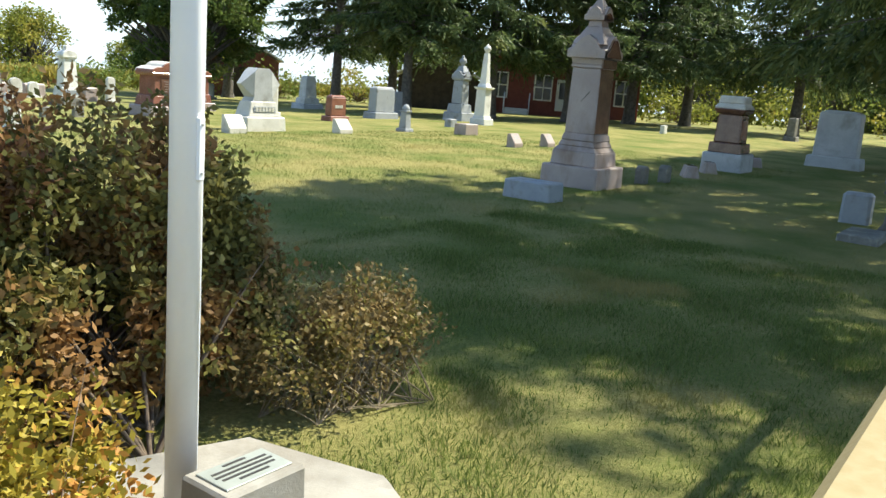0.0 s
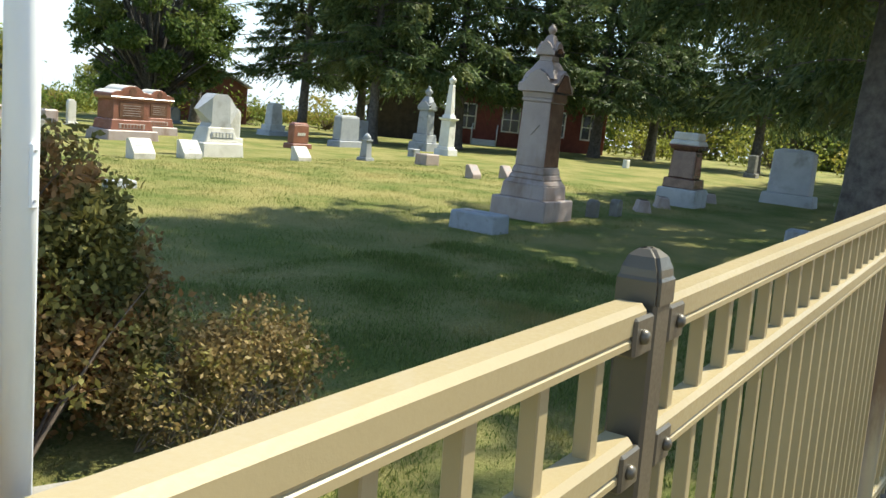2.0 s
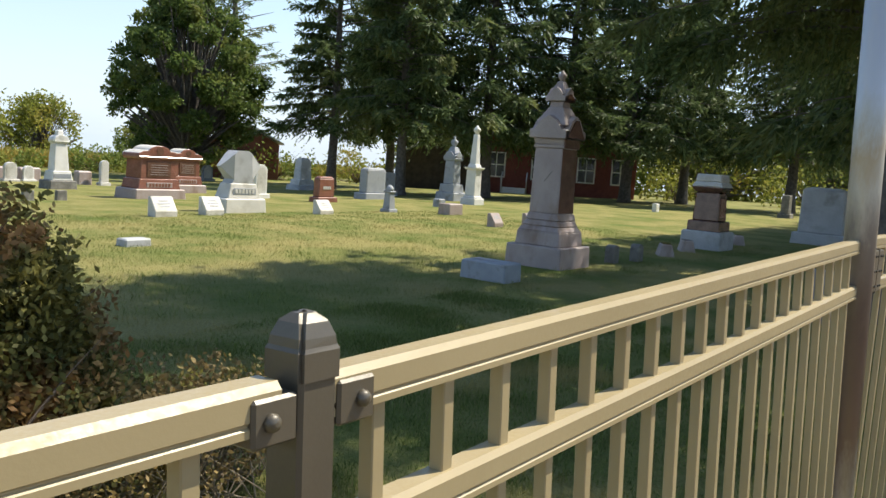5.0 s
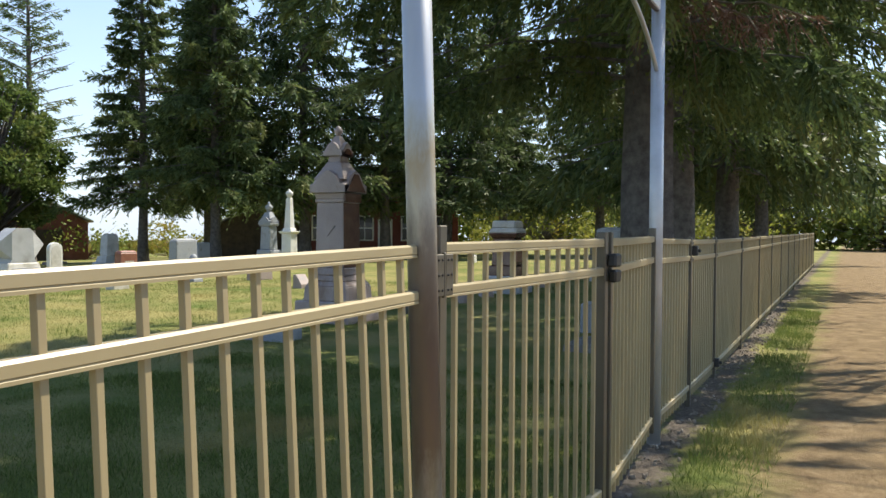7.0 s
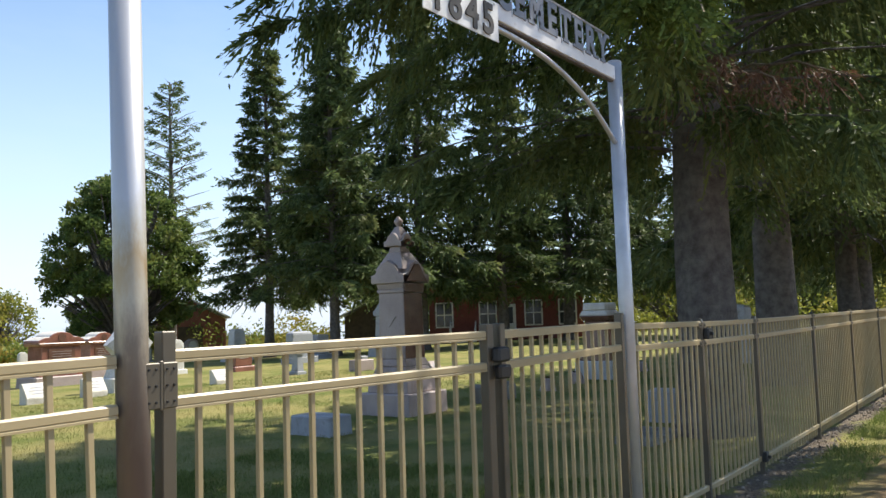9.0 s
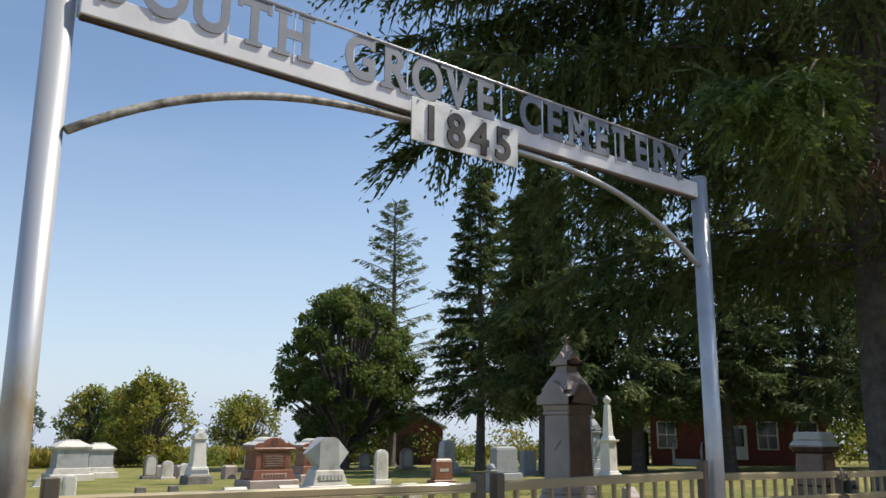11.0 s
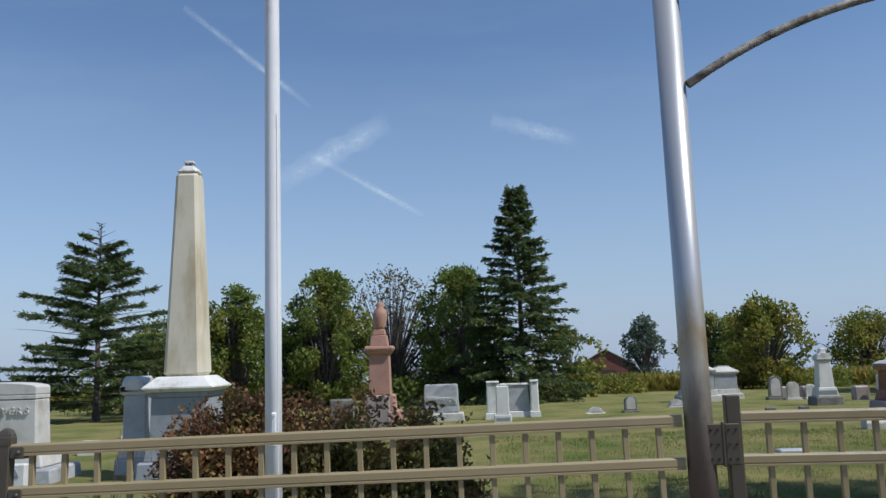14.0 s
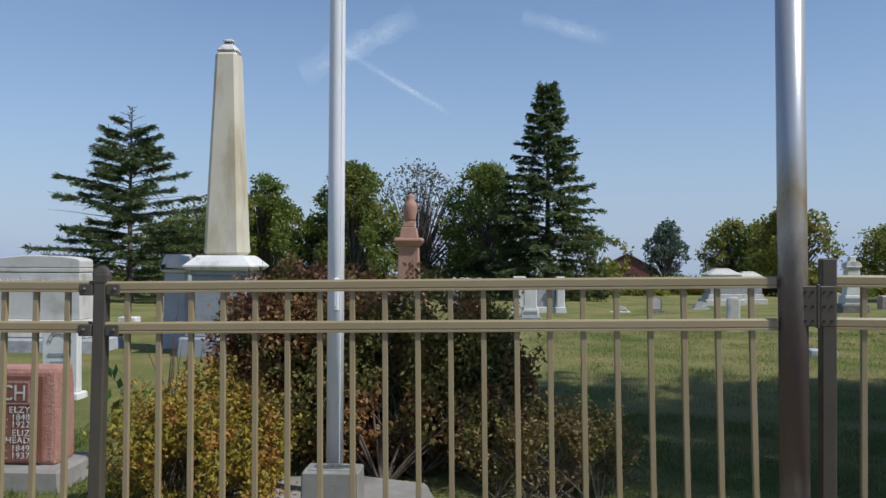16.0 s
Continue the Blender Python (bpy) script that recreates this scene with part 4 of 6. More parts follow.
white_pedestal()
tiered("red_headstone", 19.3, 20.5, 0.98, 0.5, 0.9, GRANITE_RED, "polished red granite headstone on the lawn", text=4, shoulder=0.08)
tiered("wide_headstone", 24.0, 22.4, 1.5, 0.7, 1.28, STONE_BLUE, "wide blue-gray granite headstone with a stepped base", shoulder=0.06)
tiered("gray_headstone", 27.5, 24.6, 1.0, 0.5, 1.1, STONE_BLUE, "gray granite headstone behind a wider one")
tiered("tall_gray_headstone", 23.6, 4.95, 0.75, 1.5, 1.62, GRANITE_GRAY, "tall blue-gray granite headstone under the trees", top=0.78, shoulder=0.04)
tiered("slim_headstone", 20.0, 2.75, 0.5, 0.6, 1.6, STONE_BLUE, "slim gray headstone beside the tree trunk")
tiered("urn_headstone", 40.4, 10.3, 0.7, 0.6, 1.1, STONE_DARK, "dark headstone far back under the trees")


def small_pedestal():
    x, y = 17.5, 15.9
    t = thing("small_pedestal", x, y, gz(x, y), "small gray pedestal stone with a draped top", "gravestone")
    block(t, "base", 0.40, 0.40, -0.04, 0.38, 0.38, 0.1, STONE_BLUE, 0.015)
    block(t, "shaft", 0.27, 0.27, 0.098, 0.22, 0.22, 0.58, STONE_BLUE, 0.012)
    block(t, "cap", 0.27, 0.27, 0.578, 0.29, 0.29, 0.64, STONE_BLUE, 0.015)
    part("draped_top", lathe([(0.12, 0.638), (0.13, 0.69), (0.10, 0.75), (0.06, 0.80), (0.02, 0.82)], 12), STONE_BLUE, t)


small_pedestal()


def urn_monument():
    x, y = 28.4, 21.6
    t = thing("urn_monument", x, y, gz(x, y), "blue-gray stone column monument topped with an urn", "monument")
    block(t, "base", 1.05, 1.05, -0.05, 1.0, 1.0, 0.38, STONE_BLUE, 0.03)
    block(t, "plinth", 0.82, 0.82, 0.378, 0.74, 0.74, 0.74, STONE_BLUE, 0.02)
    block(t, "shaft", 0.56, 0.56, 0.738, 0.50, 0.50, 1.78, STONE_BLUE, 0.03)
    block(t, "cornice", 0.6, 0.6, 1.778, 0.68, 0.68, 1.9, STONE_BLUE, 0.02)
    cross_gable(t, 0.64, 1.898, 2.2, STONE_BLUE)
    block(t, "roof_slope", 0.52, 0.52, 2.08, 0.24, 0.24, 2.4, STONE_BLUE, 0.02)
    part("urn", lathe([(0.1, 2.39), (0.08, 2.45), (0.16, 2.55), (0.17, 2.64), (0.09, 2.72), (0.05, 2.76), (0.07, 2.80), (0.02, 2.86)], 16), STONE_BLUE, t)


urn_monument()


def white_obelisk():
    x, y = 26.5, 19.1
    t = thing("white_obelisk", x, y, gz(x, y), "white marble obelisk with a knob finial on a panelled pedestal", "monument")
    block(t, "base", 0.72, 0.72, -0.05, 0.70, 0.70, 0.26, MARBLE, 0.02)
    block(t, "plinth", 0.58, 0.58, 0.258, 0.54, 0.54, 0.36, MARBLE, 0.02)
    block(t, "pedestal", 0.48, 0.48, 0.358, 0.45, 0.45, 1.42, MARBLE, 0.02)
    block(t, "cornice", 0.52, 0.52, 1.418, 0.66, 0.66, 1.52, MARBLE, 0.02)
    block(t, "shaft_base", 0.44, 0.44, 1.518, 0.36, 0.36, 1.66, MARBLE, 0.02)
    block(t, "shaft", 0.31, 0.31, 1.658, 0.19, 0.19, 2.86, MARBLE, 0.012)
    part("finial", lathe([(0.09, 2.858), (0.08, 2.92), (0.13, 2.98), (0.155, 3.06), (0.12, 3.12), (0.05, 3.18), (0.02, 3.24)], 10), MARBLE, t)


white_obelisk()


def brown_pedestal():
    t = thing("brown_pedestal_monument", 17.95, 6.25, 0, "polished brown granite pedestal monument with a pale cornice and base", "monument")
    block(t, "base", 0.98, 0.98, -0.05, 0.95, 0.95, 0.42, GRANITE_GRAY, 0.03)
    block(t, "plinth", 0.78, 0.78, 0.418, 0.76, 0.76, 0.66, GRANITE_BROWN, 0.02)
    block(t, "die", 0.62, 0.62, 0.658, 0.56, 0.56, 1.34, GRANITE_BROWN, 0.03)
    block(t, "shield_panel", 0.4, 0.02, 0.75, 0.4, 0.02, 1.2, GRANITE_RED, 0.004, cy=-0.30)
    block(t, "cornice", 0.62, 0.62, 1.338, 0.78, 0.78, 1.46, GRANITE_BROWN, 0.025)
    block(t, "cap", 0.76, 0.76, 1.458, 0.64, 0.64, 1.58, GRANITE_PALE, 0.03)
    block(t, "cap_top", 0.62, 0.62, 1.578, 0.58, 0.58, 1.76, GRANITE_PALE, 0.03)


brown_pedestal()


def white_pillar():
    x, y = 13.2, 27.15
    t = thing("white_pillar", x, y, gz(x, y), "white marble pillar with a draped urn top on a dark base", "monument")
    block(t, "base", 0.98, 0.8, -0.05, 0.95, 0.76, 0.3, STONE_DARK, 0.03)
    block(t, "plinth", 0.74, 0.6, 0.298, 0.64, 0.52, 0.62, MARBLE, 0.02)
    block(t, "name_band", 0.62, 0.02, 0.38, 0.6, 0.02, 0.52, STONE_BLUE, 0, cy=-0.29)
    block(t, "shaft", 0.54, 0.44, 0.618, 0.42, 0.36, 1.55, MARBLE, 0.02)
    block(t, "cornice", 0.46, 0.4, 1.548, 0.56, 0.48, 1.64, MARBLE, 0.02)
    line = [(0.27 * math.cos(a), 1.638 + 0.2 * math.sin(a)) for a in (math.pi * k / 10 for k in range(11))]
    part("arched_cap", prism(line, -0.22, 0.22, 0.01), MARBLE, t)
    block(t, "top_block", 0.24, 0.22, 1.8, 0.2, 0.2, 2.0, MARBLE, 0.03)


white_pillar()


# ---- graves near the flagpole side ----
def hatch_stone():
    t = thing("red_family_headstone", -3.16, 2.72, 0, "red granite headstone with polished front, rough sides and carved lettering", "gravestone")
    block(t, "base", 1.06, 0.6, -0.05, 1.02, 0.56, 0.14, CONCRETE, 0.02)
    bm = frustum(0.82, 0.28, 0.138, 0.80, 0.26, 0.80, 0.03, seg=2)
    bmesh.ops.subdivide_edges(bm, edges=list(bm.edges), cuts=3, use_grid_fill=True)
    for v in bm.verts:
        v.co += Vector((1, 1, 1)) * 0.010 * noise.noise(v.co * 14)
    part("rough_body", bm, GRANITE_ROUGH, t)
    block(t, "polished_front", 0.66, 0.02, 0.165, 0.66, 0.02, 0.75, GRANITE_RED, 0.004, cy=-0.145)
    block(t, "name_frame", 0.48, 0.006, 0.555, 0.48, 0.006, 0.715, GRANITE_ROUGH, 0, cy=-0.156)
    block(t, "name_field", 0.45, 0.006, 0.57, 0.45, 0.006, 0.70, GRANITE_RED, 0, cy=-0.1575)
    lettering("name_letters", "HATCH", 0.15, 0.003, GRANITE_PALE, t, 0.0, -0.161, 0.583, spacing=1.0, width=0.84)
    rows = (("ELZY", 0.497), ("26. 1848", 0.447), ("23. 1922", 0.397), ("ELIZ", 0.34), ("LINSHEAD", 0.29), ("T. 1. 1849", 0.235), ("T. 6. 1937", 0.185))
    for text, z in rows:
        lettering("inscription", text, 0.062, 0.002, GRANITE_PALE, t, 0.24, -0.157, z, spacing=1.08, align='RIGHT')


hatch_stone()


def byers_stone():
    t = thing("wide_family_headstone", -7.25, 10.75, 0, "wide pale granite headstone with raised family name and stepped base", "gravestone")
    block(t, "base", 2.35, 1.1, -0.05, 2.3, 1.05, 0.22, GRANITE_GRAY, 0.03)
    block(t, "plinth", 1.9, 0.78, 0.218, 1.75, 0.66, 0.52, GRANITE_PALE, 0.03)
    block(t, "die", 1.52, 0.5, 0.518, 1.46, 0.46, 1.30, GRANITE_PALE, 0.015)
    block(t, "reveal", 1.44, 0.44, 1.295, 1.44, 0.44, 1.315, STONE_DARK, 0)
    block(t, "band", 1.47, 0.47, 1.31, 1.47, 0.47, 1.375, GRANITE_PALE, 0.008)
    block(t, "reveal", 1.44, 0.44, 1.37, 1.44, 0.44, 1.385, STONE_DARK, 0)
    line = [(-0.735, 1.38), (0.735, 1.38), (0.735, 1.50)] + [(0.735 * math.cos(a), 1.50 + 0.085 * math.sin(a)) for a in (math.pi * k / 10 for k in range(1, 10))] + [(-0.735, 1.50)]
    part("domed_top", prism(line, -0.235, 0.235, 0.012), GRANITE_PALE, t)
    x = -0.62
    for ch in "JAMES BYERS":
        lettering("letter", ch, 0.165, 0.012, GRANITE_PALE, t, x, -0.252, 1.07, bold=0.003) if ch != " " else None
        x += 0.125 if ch != " " else 0.09


byers_stone()


def small_tablet():
    t = thing("small_tablet", -4.5, 6.05, 0, "small weathered white marble tablet with a carved arch and worn writing", "gravestone")
    block(t, "base", 0.5, 0.25, -0.04, 0.48, 0.23, 0.07, MARBLE, 0.012)
    block(t, "tablet", 0.41, 0.11, 0.068, 0.40, 0.10, 0.76, MARBLE, 0.012)
    for a0 in (0.10, 0.13):
        pts = [(a0 * math.cos(a), -0.056, 0.62 + a0 * math.sin(a)) for a in (math.pi * k / 10 for k in range(11))]
        part("carved_arch", tube(pts, 0.006, 6), STONE_BLUE, t)
    for w, z in ((0.26, 0.47), (0.2, 0.38), (0.28, 0.31), (0.22, 0.24)):
        block(t, "writing_line", w, 0.008, z, w, 0.008, z + 0.03, STONE_BLUE, 0, cy=-0.056)


small_tablet()


def cream_obelisk():
    t = thing("cream_obelisk", -4.05, 10.55, 0, "tall cream marble obelisk with a broken tip on a gray pedestal", "monument")
    block(t, "base", 1.25, 1.25, -0.05, 1.2, 1.2, 0.3, STONE_BLUE, 0.03)
    block(t, "plinth", 1.05, 1.05, 0.298, 1.0, 1.0, 0.5, STONE_BLUE, 0.02)
    block(t, "pedestal", 0.9, 0.9, 0.498, 0.88, 0.88, 1.28, STONE_BLUE, 0.015)
    block(t, "pedestal_band", 0.93, 0.93, 1.278, 0.92, 0.92, 1.36, STONE_BLUE, 0.012)
    block(t, "cornice", 0.98, 0.98, 1.358, 1.14, 1.14, 1.43, MARBLE, 0.015)
    block(t, "cornice_slope", 1.13, 1.13, 1.428, 0.76, 0.76, 1.60, MARBLE, 0.015)
    bm = frustum(0.62, 0.62, 1.595, 0.37, 0.37, 4.95, 0.06)
    part("shaft", bm, MARBLE_CREAM, t, "cream marble shaft with chamfered corners")
    block(t, "stained_tip", 0.36, 0.36, 4.945, 0.22, 0.22, 5.07, MARBLE, 0.03)
    block(t, "tip_block", 0.15, 0.15, 5.065, 0.13, 0.13, 5.12, STONE_DARK, 0.02)
    block(t, "tip_cap", 0.17, 0.17, 5.118, 0.15, 0.15, 5.16, MARBLE, 0.01)
    s = thing("gabled_pillar", -5.15, 11.3, 0, "gray stone pillar with a gabled pale cap beside the obelisk", "monument")
    block(s, "base", 0.62, 0.5, -0.05, 0.6, 0.48, 0.25, GRANITE_GRAY, 0.02)
    block(s, "name_base", 0.54, 0.42, 0.248, 0.5, 0.4, 0.45, GRANITE_PALE, 0.02)
    block(s, "die", 0.4, 0.34, 0.448, 0.37, 0.32, 1.3, GRANITE_GRAY, 0.015)
    block(s, "cornice", 0.42, 0.36, 1.298, 0.5, 0.44, 1.36, GRANITE_PALE, 0.012)
    cross_gable(s, 0.46, 1.358, 1.62, GRANITE_PALE)


cream_obelisk()
round_stone("white_headstone", -8.6, 20.0, 0.48, 0.66, MARBLE, "small white marble headstone on the far lawn", 0.2)
round_stone("white_headstone", -3.2, 15.0, 0.4, 0.35, MARBLE, "low white marble headstone on the far lawn", 0.2, base=False)
low_block("low_marker", -7.4, 14.5, 0.4, 0.3, 0.3, MARBLE, "low white marker in the lawn")
tiered("gray_headstone", -2.4, 16.5, 0.75, 0.4, 0.95, STONE_DARK, "dark weathered headstone behind the shrubs")
tiered("gray_headstone", -1.6, 16.8, 0.7, 0.4, 1.0, GRANITE_MAUVE, "brown weathered headstone behind the shrubs")


def statue_monument():
    x, y = -2.2, 23.5
    t = thing("statue_monument", x, y, gz(x, y), "pink sandstone column monument with a small draped statue on top", "monument")
    block(t, "base", 1.3, 1.3, -0.05, 1.25, 1.25, 0.4, SANDSTONE, 0.03)
    block(t, "plinth", 1.0, 1.0, 0.398, 0.9, 0.9, 0.9, SANDSTONE, 0.03)
    block(t, "shaft", 0.68, 0.68, 0.898, 0.62, 0.62, 2.15, SANDSTONE, 0.02)
    block(t, "cornice", 0.66, 0.66, 2.148, 0.9, 0.9, 2.3, SANDSTONE, 0.02)
    block(t, "cornice_top", 0.92, 0.92, 2.298, 0.86, 0.86, 2.42, SANDSTONE, 0.03)
    block(t, "upper_block", 0.58, 0.58, 2.418, 0.48, 0.48, 2.75, SANDSTONE, 0.02)
    block(t, "upper_cap", 0.42, 0.42, 2.748, 0.36, 0.36, 2.95, SANDSTONE, 0.03)
    s = lathe([(0.17, 0), (0.2, 0.1), (0.22, 0.35), (0.24, 0.55), (0.2, 0.72), (0.11, 0.82), (0.12, 0.9), (0.1, 1.0), (0.03, 1.05)], 14)
    for v in s.verts:
        v.co.x += 0.05 * v.co.z
        v.co += Vector((1, 1, 0)) * 0.03 * noise.noise(v.co * 5)
        v.co.z *= 0.84
    ob = part("statue", s, SANDSTONE, None)
    ob.location = (x, y, gz(x, y) + 2.945)
    tagged(ob, "small weathered pink sandstone statue, rounded and worn", "statue")


statue_monument()


def renwick_stone():
    x, y = -0.3, 24.0
    t = thing("rough_headstone", x, y, gz(x, y), "pale gray rock-faced granite headstone with a polished family-name band", "gravestone")
    block(t, "base", 1.45, 0.7, -0.05, 1.4, 0.66, 0.26, GRANITE_PALE, 0.03)
    bm = frustum(1.12, 0.42, 0.258, 1.06, 0.36, 1.16, 0.05, seg=2)
    bmesh.ops.subdivide_edges(bm, edges=list(bm.edges), cuts=3, use_grid_fill=True)
    for v in bm.verts:
        v.co += Vector((1, 1, 1)) * 0.03 * noise.noise(v.co * 7)
    part("rough_body", bm, GRANITE_GRAY, t)
    bm = frustum(0.96, 0.03, 0.0, 0.96, 0.03, 0.2, 0.006)
    bmesh.ops.transform(bm, matrix=pose(0, -0.205, 0.56, 0, 4, 0), verts=bm.verts)
    part("name_band", bm, GRANITE_PALE, t)
    lettering("name_letters", "RENWICK", 0.19, 0.008, STONE_BLUE, t, 0, -0.226, 0.59, spacing=1.1)


renwick_stone()


def marble_group():
    for x, y, w, h, m in ((1.35, 24.2, 0.42, 1.15, MARBLE), (2.1, 25.2, 1.0, 1.05, GRANITE_GRAY), (2.75, 25.0, 0.28, 1.15, MARBLE)):
        t = thing("upright_headstone", x, y, gz(x, y), "weathered upright pale headstone in a group of three", "gravestone", "grouped pale headstones")
        block(t, "base", w * 1.3, 0.5, -0.05, w * 1.25, 0.46, 0.2, MARBLE, 0.02)
        bm = frustum(w, 0.3, 0.198, w * 0.92, 0.26, h, 0.03)
        part("tablet", bm, m, t)
        block(t, "cap", w * 1.02, 0.34, h - 0.003, w * 0.95, 0.3, h + 0.06, MARBLE, 0.015)
    t = thing("white_pedestal_stone", 1.45, 19.8, gz(1.45, 19.8), "short white marble stone with a lettered base", "gravestone")
    block(t, "base", 0.6, 0.4, -0.05, 0.58, 0.38, 0.12, STONE_BLUE, 0.015)
    block(t, "name_block", 0.48, 0.3, 0.118, 0.45, 0.28, 0.34, MARBLE, 0.015)
    block(t, "writing_line", 0.36, 0.01, 0.19, 0.36, 0.01, 0.27, STONE_BLUE, 0, cy=-0.15)
    block(t, "tablet", 0.36, 0.18, 0.338, 0.34, 0.16, 1.1, MARBLE, 0.02)
    round_stone("white_headstone", 5.86, 16.3, 0.28, 0.78, MARBLE, "slim white marble headstone near the fence", 0.14)
    for x, y, w, h, m, lab in ((13.6, 33.0, 0.55, 1.0, STONE_DARK, "dark gray upright headstone on the far lawn"), (14.1, 32.4, 0.48, 0.75, GRANITE_PALE, "pale upright headstone on the far lawn"),
                               (15.0, 32.8, 0.42, 0.62, MARBLE, "white rounded headstone on the far lawn"), (6.1, 26.0, 0.42, 0.55, STONE_DARK, "dark small headstone on the far lawn"),
                               (8.4, 29.0, 0.5, 0.3, GRANITE_GRAY, "low gray headstone on the far lawn"), (4.9, 26.0, 0.5, 0.22, MARBLE, "low white headstone on the far lawn")):
        round_stone("far_headstone", x, y, w, h, m, lab, 0.18)


marble_group()
# ---- trees and shrubs ----
def limb_points(rng, start, az, length, up, droop, n=7):
    s = np.linspace(0, 1, n)
    wob = rng.normal(0, 0.03, (n, 2)) * length * s[:, None]
    x = start[0] + np.cos(az) * length * s + wob[:, 0]
    y = start[1] + np.sin(az) * length * s + wob[:, 1]
    z = start[2] + up * length * s - droop * length * s ** 2
    return np.stack([x, y, z], 1)


def sticks(paths, radii, sides=5):
    """One mesh from many tapering limbs."""
    verts, faces, off = [], [], 0
    for p, (r0, r1) in zip(paths, radii):
        n = len(p)
        d = np.gradient(p, axis=0)
        d /= np.linalg.norm(d, axis=1, keepdims=True) + 1e-9
        side = np.cross(d, np.array([0.3, 0.2, 0.93]))
        side /= np.linalg.norm(side, axis=1, keepdims=True) + 1e-9
        up = np.cross(side, d)
        r = np.linspace(r0, r1, n)[:, None, None]
        a = np.arange(sides) * 2 * np.pi / sides
        ring = p[:, None, :] + r * (side[:, None, :] * np.cos(a)[None, :, None] + up[:, None, :] * np.sin(a)[None, :, None])
        verts.append(ring.reshape(-1, 3))
        q = np.arange(n * sides).reshape(n, sides) + off
        nxt = np.roll(q, -1, axis=1)
        faces.append(np.stack([q[:-1], nxt[:-1], nxt[1:], q[1:]], -1).reshape(-1, 4))
        off += n * sides
    return np.concatenate(verts), np.concatenate(faces)


def trunk_mesh(name, rng, height, r0, r1, parent, limbs=(), limb_r=(0.05, 0.01), material=None):
    z = np.concatenate([[-0.2, 0.0, 0.15, 0.5, 1.2], np.linspace(2.2, height, 9)])
    flare = np.array([1.55, 1.4, 1.2, 1.07, 1.0] + [1.0] * 9)
    rad = flare * np.interp(z, [0, height], [r0, r1])
    n = 14
    a = np.arange(n) * 2 * np.pi / n
    lump = 1 + 0.07 * np.sin(a * 3 + 1)[None, :] + 0.05 * rng.normal(size=(1, n))
    wob = np.cumsum(rng.normal(0, 0.012, (len(z), 2)), axis=0)
    ring = np.stack([wob[:, :1] + rad[:, None] * lump * np.cos(a), wob[:, 1:] + rad[:, None] * lump * np.sin(a), np.repeat(z[:, None], n, 1)], -1)
    v = [ring.reshape(-1, 3)]
    q = np.arange(len(z) * n).reshape(len(z), n)
    nxt = np.roll(q, -1, 1)
    f = [np.stack([q[:-1], nxt[:-1], nxt[1:], q[1:]], -1).reshape(-1, 4)]
    if len(limbs):
        lv, lf = sticks(limbs, [limb_r] * len(limbs), 4)
        f.append(lf + len(v[0]))
        v.append(lv)
    return raw(name, np.concatenate(v), np.concatenate(f), material or BARK, parent, "", True)


def sprays_at(rng, at, d, reach, per, blade, hang):
    """Feathered twigs: a drooping axis with short side shoots that taper to the tip."""
    m = len(at)
    d = d / (np.linalg.norm(d, axis=1, keepdims=True) + 1e-9)
    w = np.cross(d, rng.normal(size=d.shape) * 0.5 + np.array([0, 0, 1.0]))
    w /= np.linalg.norm(w, axis=1, keepdims=True) + 1e-9
    down = np.array([0, 0, -1.0])
    sag = 0.28 * min(hang, 1.5)
    V = []
    axis = [at + d * (reach * t)[:, None] + down * (sag * reach * t ** 2)[:, None] for t in (0.0, 0.5, 1.0)]
    V.append(fan(rng, axis[0], axis[1] - axis[0], reach * 0.55, np.full(m, blade[1] * 0.7)))
    V.append(fan(rng, axis[1], axis[2] - axis[1], reach * 0.6, np.full(m, blade[1] * 0.9)))
    for k in range(per):
        t = (k + rng.uniform(0.1, 0.9, m)) / per
        base = at + d * (reach * t)[:, None] + down * (sag * reach * t ** 2)[:, None]
        sgn = (1 if k % 2 else -1) * np.ones((m, 1))
        dd = d * 0.8 + w * sgn * rng.uniform(0.45, 0.8, (m, 1)) + down * (0.2 * hang * rng.uniform(0, 1.2, m))[:, None] + rng.normal(0, 0.16, (m, 3))
        V.append(fan(rng, base, dd, blade[0] * (1.25 - 0.75 * t) * rng.uniform(0.7, 1.2, m), blade[1] * rng.uniform(0.75, 1.2, m)))
    return V


def limb_sprays(rng, p, az, count, reach, per, blade, hang, start=0.12):
    s = rng.uniform(start, 1.0, count) ** 0.8
    at = np.stack([np.interp(s, np.linspace(0, 1, len(p)), p[:, k]) for k in range(3)], 1)
    out = np.array([np.cos(az), np.sin(az), 0.0])
    side = np.array([-np.sin(az), np.cos(az), 0.0])
    sgn = rng.choice([-1, 1], count)
    d = out * rng.uniform(0.2, 0.8, (count, 1)) + side * (sgn * rng.uniform(0.25, 1.0, count))[:, None] + np.array([0, 0, -1.0]) * (hang * rng.uniform(0.0, 1.4, count))[:, None]
    d = np.where((s > 0.93)[:, None], out + rng.normal(0, 0.25, d.shape) - np.array([0, 0, 0.3 * hang]), d)
    return sprays_at(rng, at, d, reach * rng.uniform(0.5, 1.35, count) * (1.15 - 0.5 * s), per, blade, hang)


